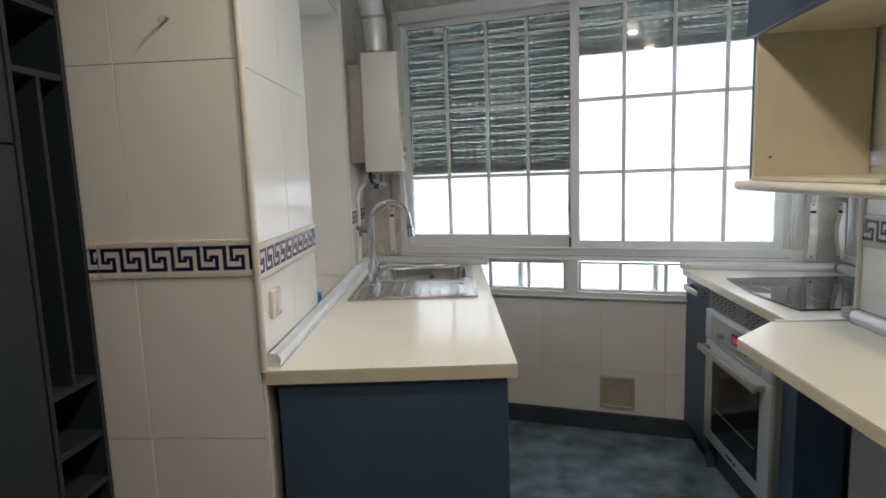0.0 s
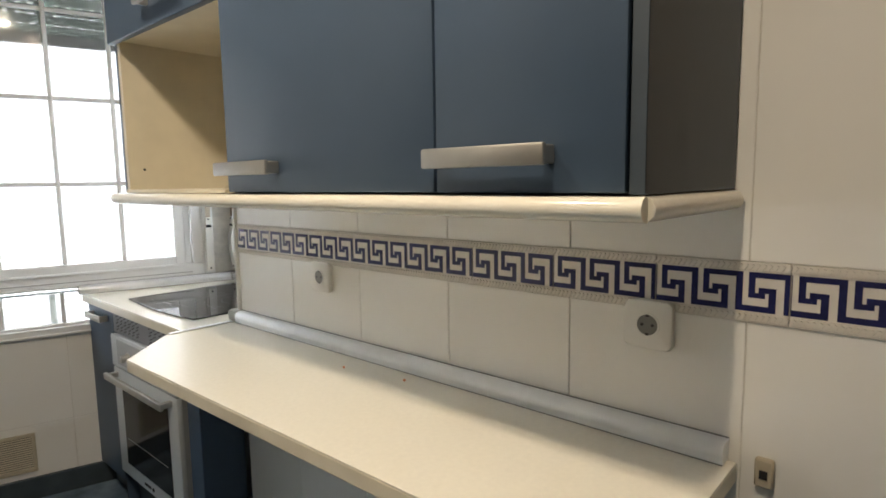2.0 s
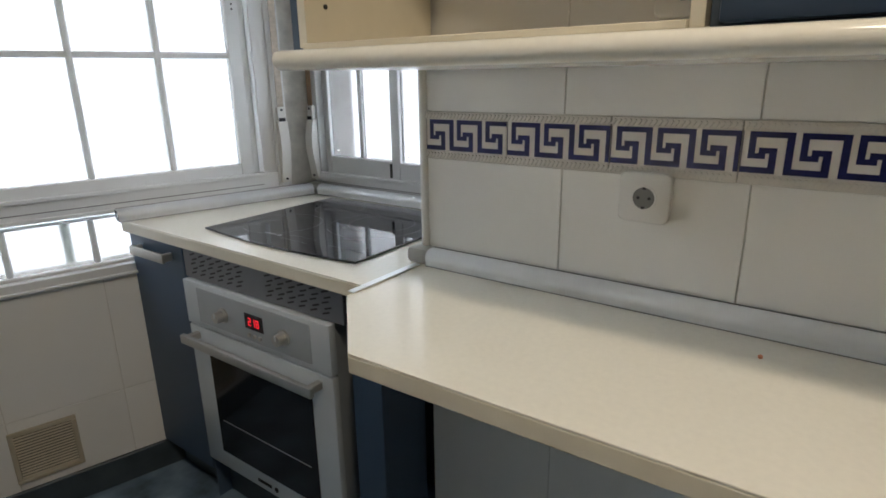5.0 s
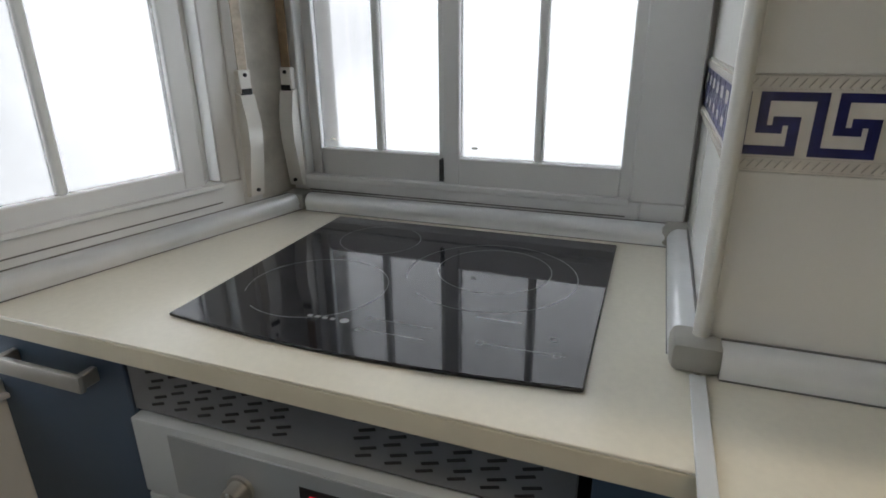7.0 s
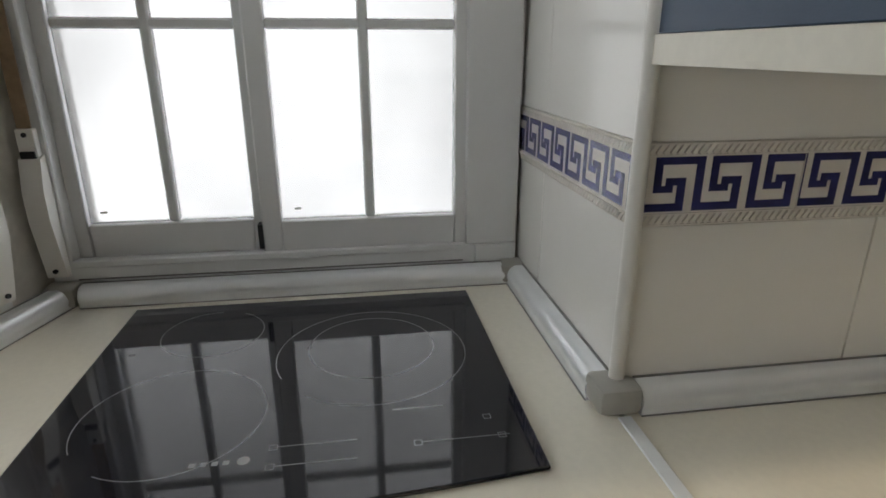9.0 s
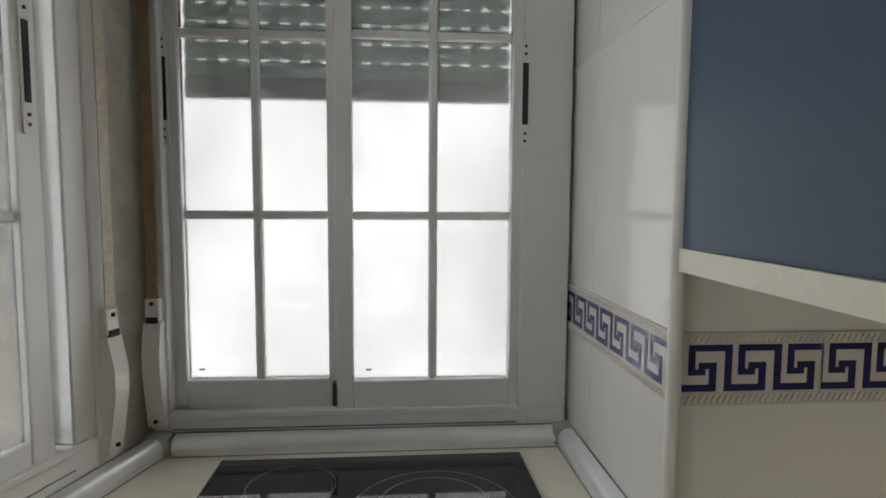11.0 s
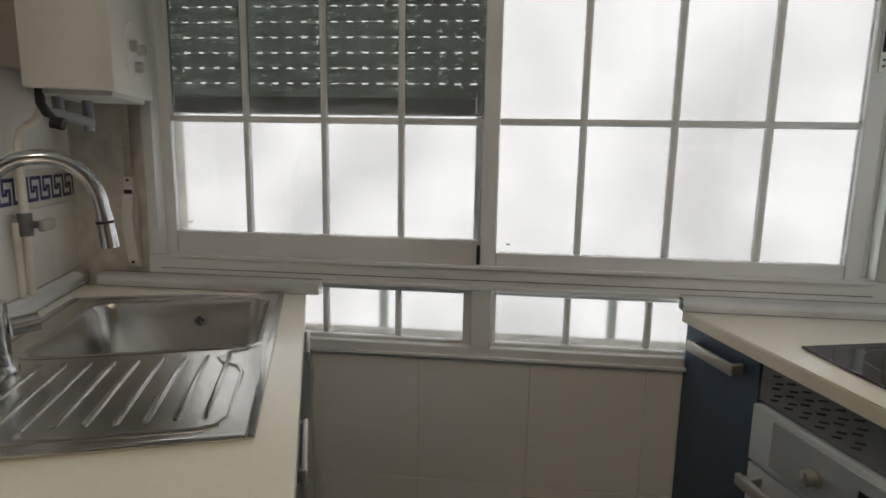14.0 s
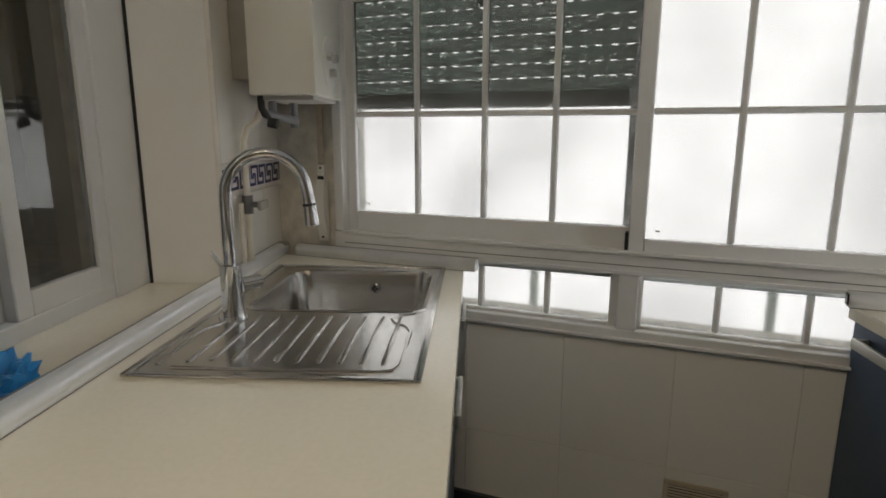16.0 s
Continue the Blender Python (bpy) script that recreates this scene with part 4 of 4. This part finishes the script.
bag = thing("plastic_bag", LEFT @ pose(0.735, 0.05, 0.905), "crumpled blue plastic bag on the ledge", "bag")
b = bmesh.new()
bmesh.ops.create_icosphere(b, subdivisions=4, radius=1)
for vtx in b.verts:
    n = noise.noise(vtx.co * 2.2) * 0.35 + noise.noise(vtx.co * 5.5) * 0.22
    vtx.co = Vector((vtx.co.x * 0.048, vtx.co.y * 0.040, max(-0.0, 0.032 + vtx.co.z * 0.036))) * (1 + n)
    vtx.co.z = max(vtx.co.z, 0.001)
part("film", b, BLUE_BAG, bag)
for x, y in ((1.10, 1.12), (1.13, 0.93)):
    cr = thing("crumb", pose(x, y, 0.9), "tiny reddish crumb on the worktop", "crumb", "crumbs")
    b = bmesh.new()
    bmesh.ops.create_icosphere(b, subdivisions=1, radius=0.004)
    bmesh.ops.translate(b, verts=b.verts, vec=(0, 0, 0.003))
    part("bit", b, CRUMB, cr)

# ceiling downlights
for x, y in DOWNLIGHTS:
    dl = thing("ceiling_downlight", pose(x, y, TOP), "round recessed warm ceiling downlight, lit", "downlight", "ceiling downlights")
    b = bmesh.new()
    ring(b, 0, 0, 0.050, 0.012, 0.0, -0.006, n=32)
    part("bezel", b, NICKEL, dl)
    part("bulb", cyl(bmesh.new(), (0, 0, -0.001), (0, 0, -0.004), 0.038), LAMP, dl)

# doorway in the tiled wall
dj = thing("door_1", RIGHT, "honey-brown wooden door, shut, brass fittings", "door", kind="structure")
part("architrave", boxes((1.848, -0.022, 0, 1.935, 0.0, 2.12), (1.935, -0.022, 2.05, 2.75, 0.0, 2.12), (2.72, -0.022, 0, 2.79, 0.0, 2.05), bev=0.006, seg=2), WOOD, dj)
lf = part("leaf", boxes((1.935, 0.03, 0.005, 2.72, 0.065, 2.045), bev=0.003), WOOD, dj)
part("panel", boxes((2.04, 0.022, 1.1, 2.62, 0.031, 1.9), (2.04, 0.022, 0.2, 2.62, 0.031, 0.95), bev=0.008), WOOD, lf)
pt = part("lock_plate", boxes((1.965, 0.022, 0.87, 2.005, 0.03, 1.09), bev=0.003), BRASS, lf, "brass lock plate")
part("lever", tube(bmesh.new(), [(1.985, 0.03, 1.02), (1.985, -0.02, 1.02), (2.0, -0.025, 1.02), (2.09, -0.025, 1.02)], 0.009, 12), BRASS, pt)

# ---- tiles, joint by joint ----
TW, TH, GAP = 0.321, 0.450, 0.0018
ROWS_Z = [(-0.207, 0.243), (0.243, 0.690), (0.690, 1.140), (1.238, 1.688), (1.688, 2.138), (2.138, 2.588)]
tile_mesh, band_mesh = {}, {}


def tile_piece(w, h):
    k = (round(w, 3), round(h, 3))
    if k not in tile_mesh:
        b = bmesh.new()
        c = 0.0010
        outer = [(0, 0), (w, 0), (w, h), (0, h)]
        inner = [(c, c), (w - c, c), (w - c, h - c), (c, h - c)]
        back = [b.verts.new((x, 0.008, z)) for x, z in outer]
        mid = [b.verts.new((x, 0.0012, z)) for x, z in outer]
        top = [b.verts.new((x, 0.0, z)) for x, z in inner]
        b.faces.new(top)
        for a, d in ((back, mid), (mid, top)):
            for i in range(4):
                j = (i + 1) % 4
                b.faces.new((a[i], a[j], d[j], d[i]))
        tile_mesh[k] = to_mesh("tile", b, TILE)
    return tile_mesh[k]


def lay_tiles(wall, x0, x1, start, zlo=0.0, zhi=TOP, rows=ROWS_Z, width=TW):
    for za, zb in rows:
        za, zb = max(za, zlo), min(zb, zhi)
        if zb - za < 0.02:
            continue
        x = start - math.ceil((start - x0) / width) * width if start > x0 else start
        while x < x1:
            a, d = max(x, x0), min(x + width, x1)
            if d - a > 0.008:
                t = new("tile", tile_piece(d - a - GAP, zb - za - GAP))
                t.parent = wall
                t.matrix_basis = pose(a + GAP / 2, random.uniform(-0.0004, 0.0004), za + GAP / 2)
            x += width


BW, BH, KP, KH = 0.209, 0.098, 0.209 / 3, 0.064
CELL = [(0.0, 0.0, 0.15, 1.0), (0.15, 0.0, 0.84, 0.15), (0.69, 0.15, 0.84, 0.62), (0.48, 0.48, 0.69, 0.62), (0.48, 0.35, 0.62, 0.48), (0.27, 0.35, 0.48, 0.48),
        (0.27, 0.48, 0.41, 1.0), (0.41, 0.86, 1.0, 1.0)]


def band_pieces(w):
    k = round(w, 3)
    if k not in band_mesh:
        b = boxes((0.0006, 0.0, 0.0, w - 0.0006, 0.008, BH), bev=0.0008)
        face = to_mesh("border_tile", b, RELIEF)
        b = bmesh.new()
        for c in range(4):
            for ax, az, bx, bz in CELL:
                xa, xb = (c - 0.12 + ax) * KP, (c - 0.12 + bx) * KP
                xa, xb = max(xa, 0.001), min(xb, w - 0.001)
                if xb - xa > 0.0005:
                    box(b, xa, -0.0006, 0.018 + az * KH, xb, 0.001, 0.018 + bz * KH)
        key = to_mesh("key_pattern", b, KEY)
        b = bmesh.new()
        for z in (0.008, BH - 0.008):
            n = int(w / 0.0085)
            for i in range(n):
                bmesh.ops.create_cube(b, size=1, matrix=Matrix.Translation(((i + 0.5) * w / n, -0.001, z)) @ Matrix.Rotation(radians(35), 4, "Y") @ Matrix.Diagonal((0.0048, 0.005, 0.011, 1)))
            for dz in (-0.0065, 0.0065):
                box(b, 0.001, -0.0015, z + dz - 0.001, w - 0.001, 0.001, z + dz + 0.001)
        band_mesh[k] = (face, key, to_mesh("rope_relief", b, RELIEF))
    return band_mesh[k]


def lay_band(wall, x0, x1, start, z=1.140):
    x = start
    while x < x1:
        a, d = max(x, x0), min(x + BW, x1)
        if d - a > 0.01:
            f, k, r = band_pieces(d - a)
            ob = new("border_tile", f)
            ob.parent = wall
            ob.matrix_basis = pose(a, -0.002, z)
            for nm, me in (("key_pattern", k), ("rope_relief", r)):
                q = new(nm, me)
                q.parent = ob
        x += BW


lay_tiles(wall_right, 0.008, 1.846, 0.005)
lay_band(wall_right, 0.008, 1.846, -0.002)
lay_tiles(wall_return, 0.0, 0.49, 0.17)
lay_band(wall_return, 0.0, 0.49, 0.072 - BW)
lay_tiles(wall_pillar, 0.0, 0.448, 0.127, rows=[(-0.19, 0.262), (0.262, 0.712), (0.712, 1.160), (1.252, 1.705), (1.705, 2.155), (2.155, 2.6)])
lay_band(wall_pillar, 0.0, 0.448, 0.030 - BW, z=1.157)
lay_tiles(wall_left, 0.008, 0.655, 0.008)
lay_band(wall_left, 0.008, 0.655, 0.0)
lay_tiles(wall_left, 1.470, 1.97, 1.47)
lay_band(wall_left, 1.470, 1.97, 1.47)
lay_tiles(wall_north, -1.15, 1.05, -0.20, zhi=0.722, rows=[(-0.12, 0.335), (0.335, 0.722)])
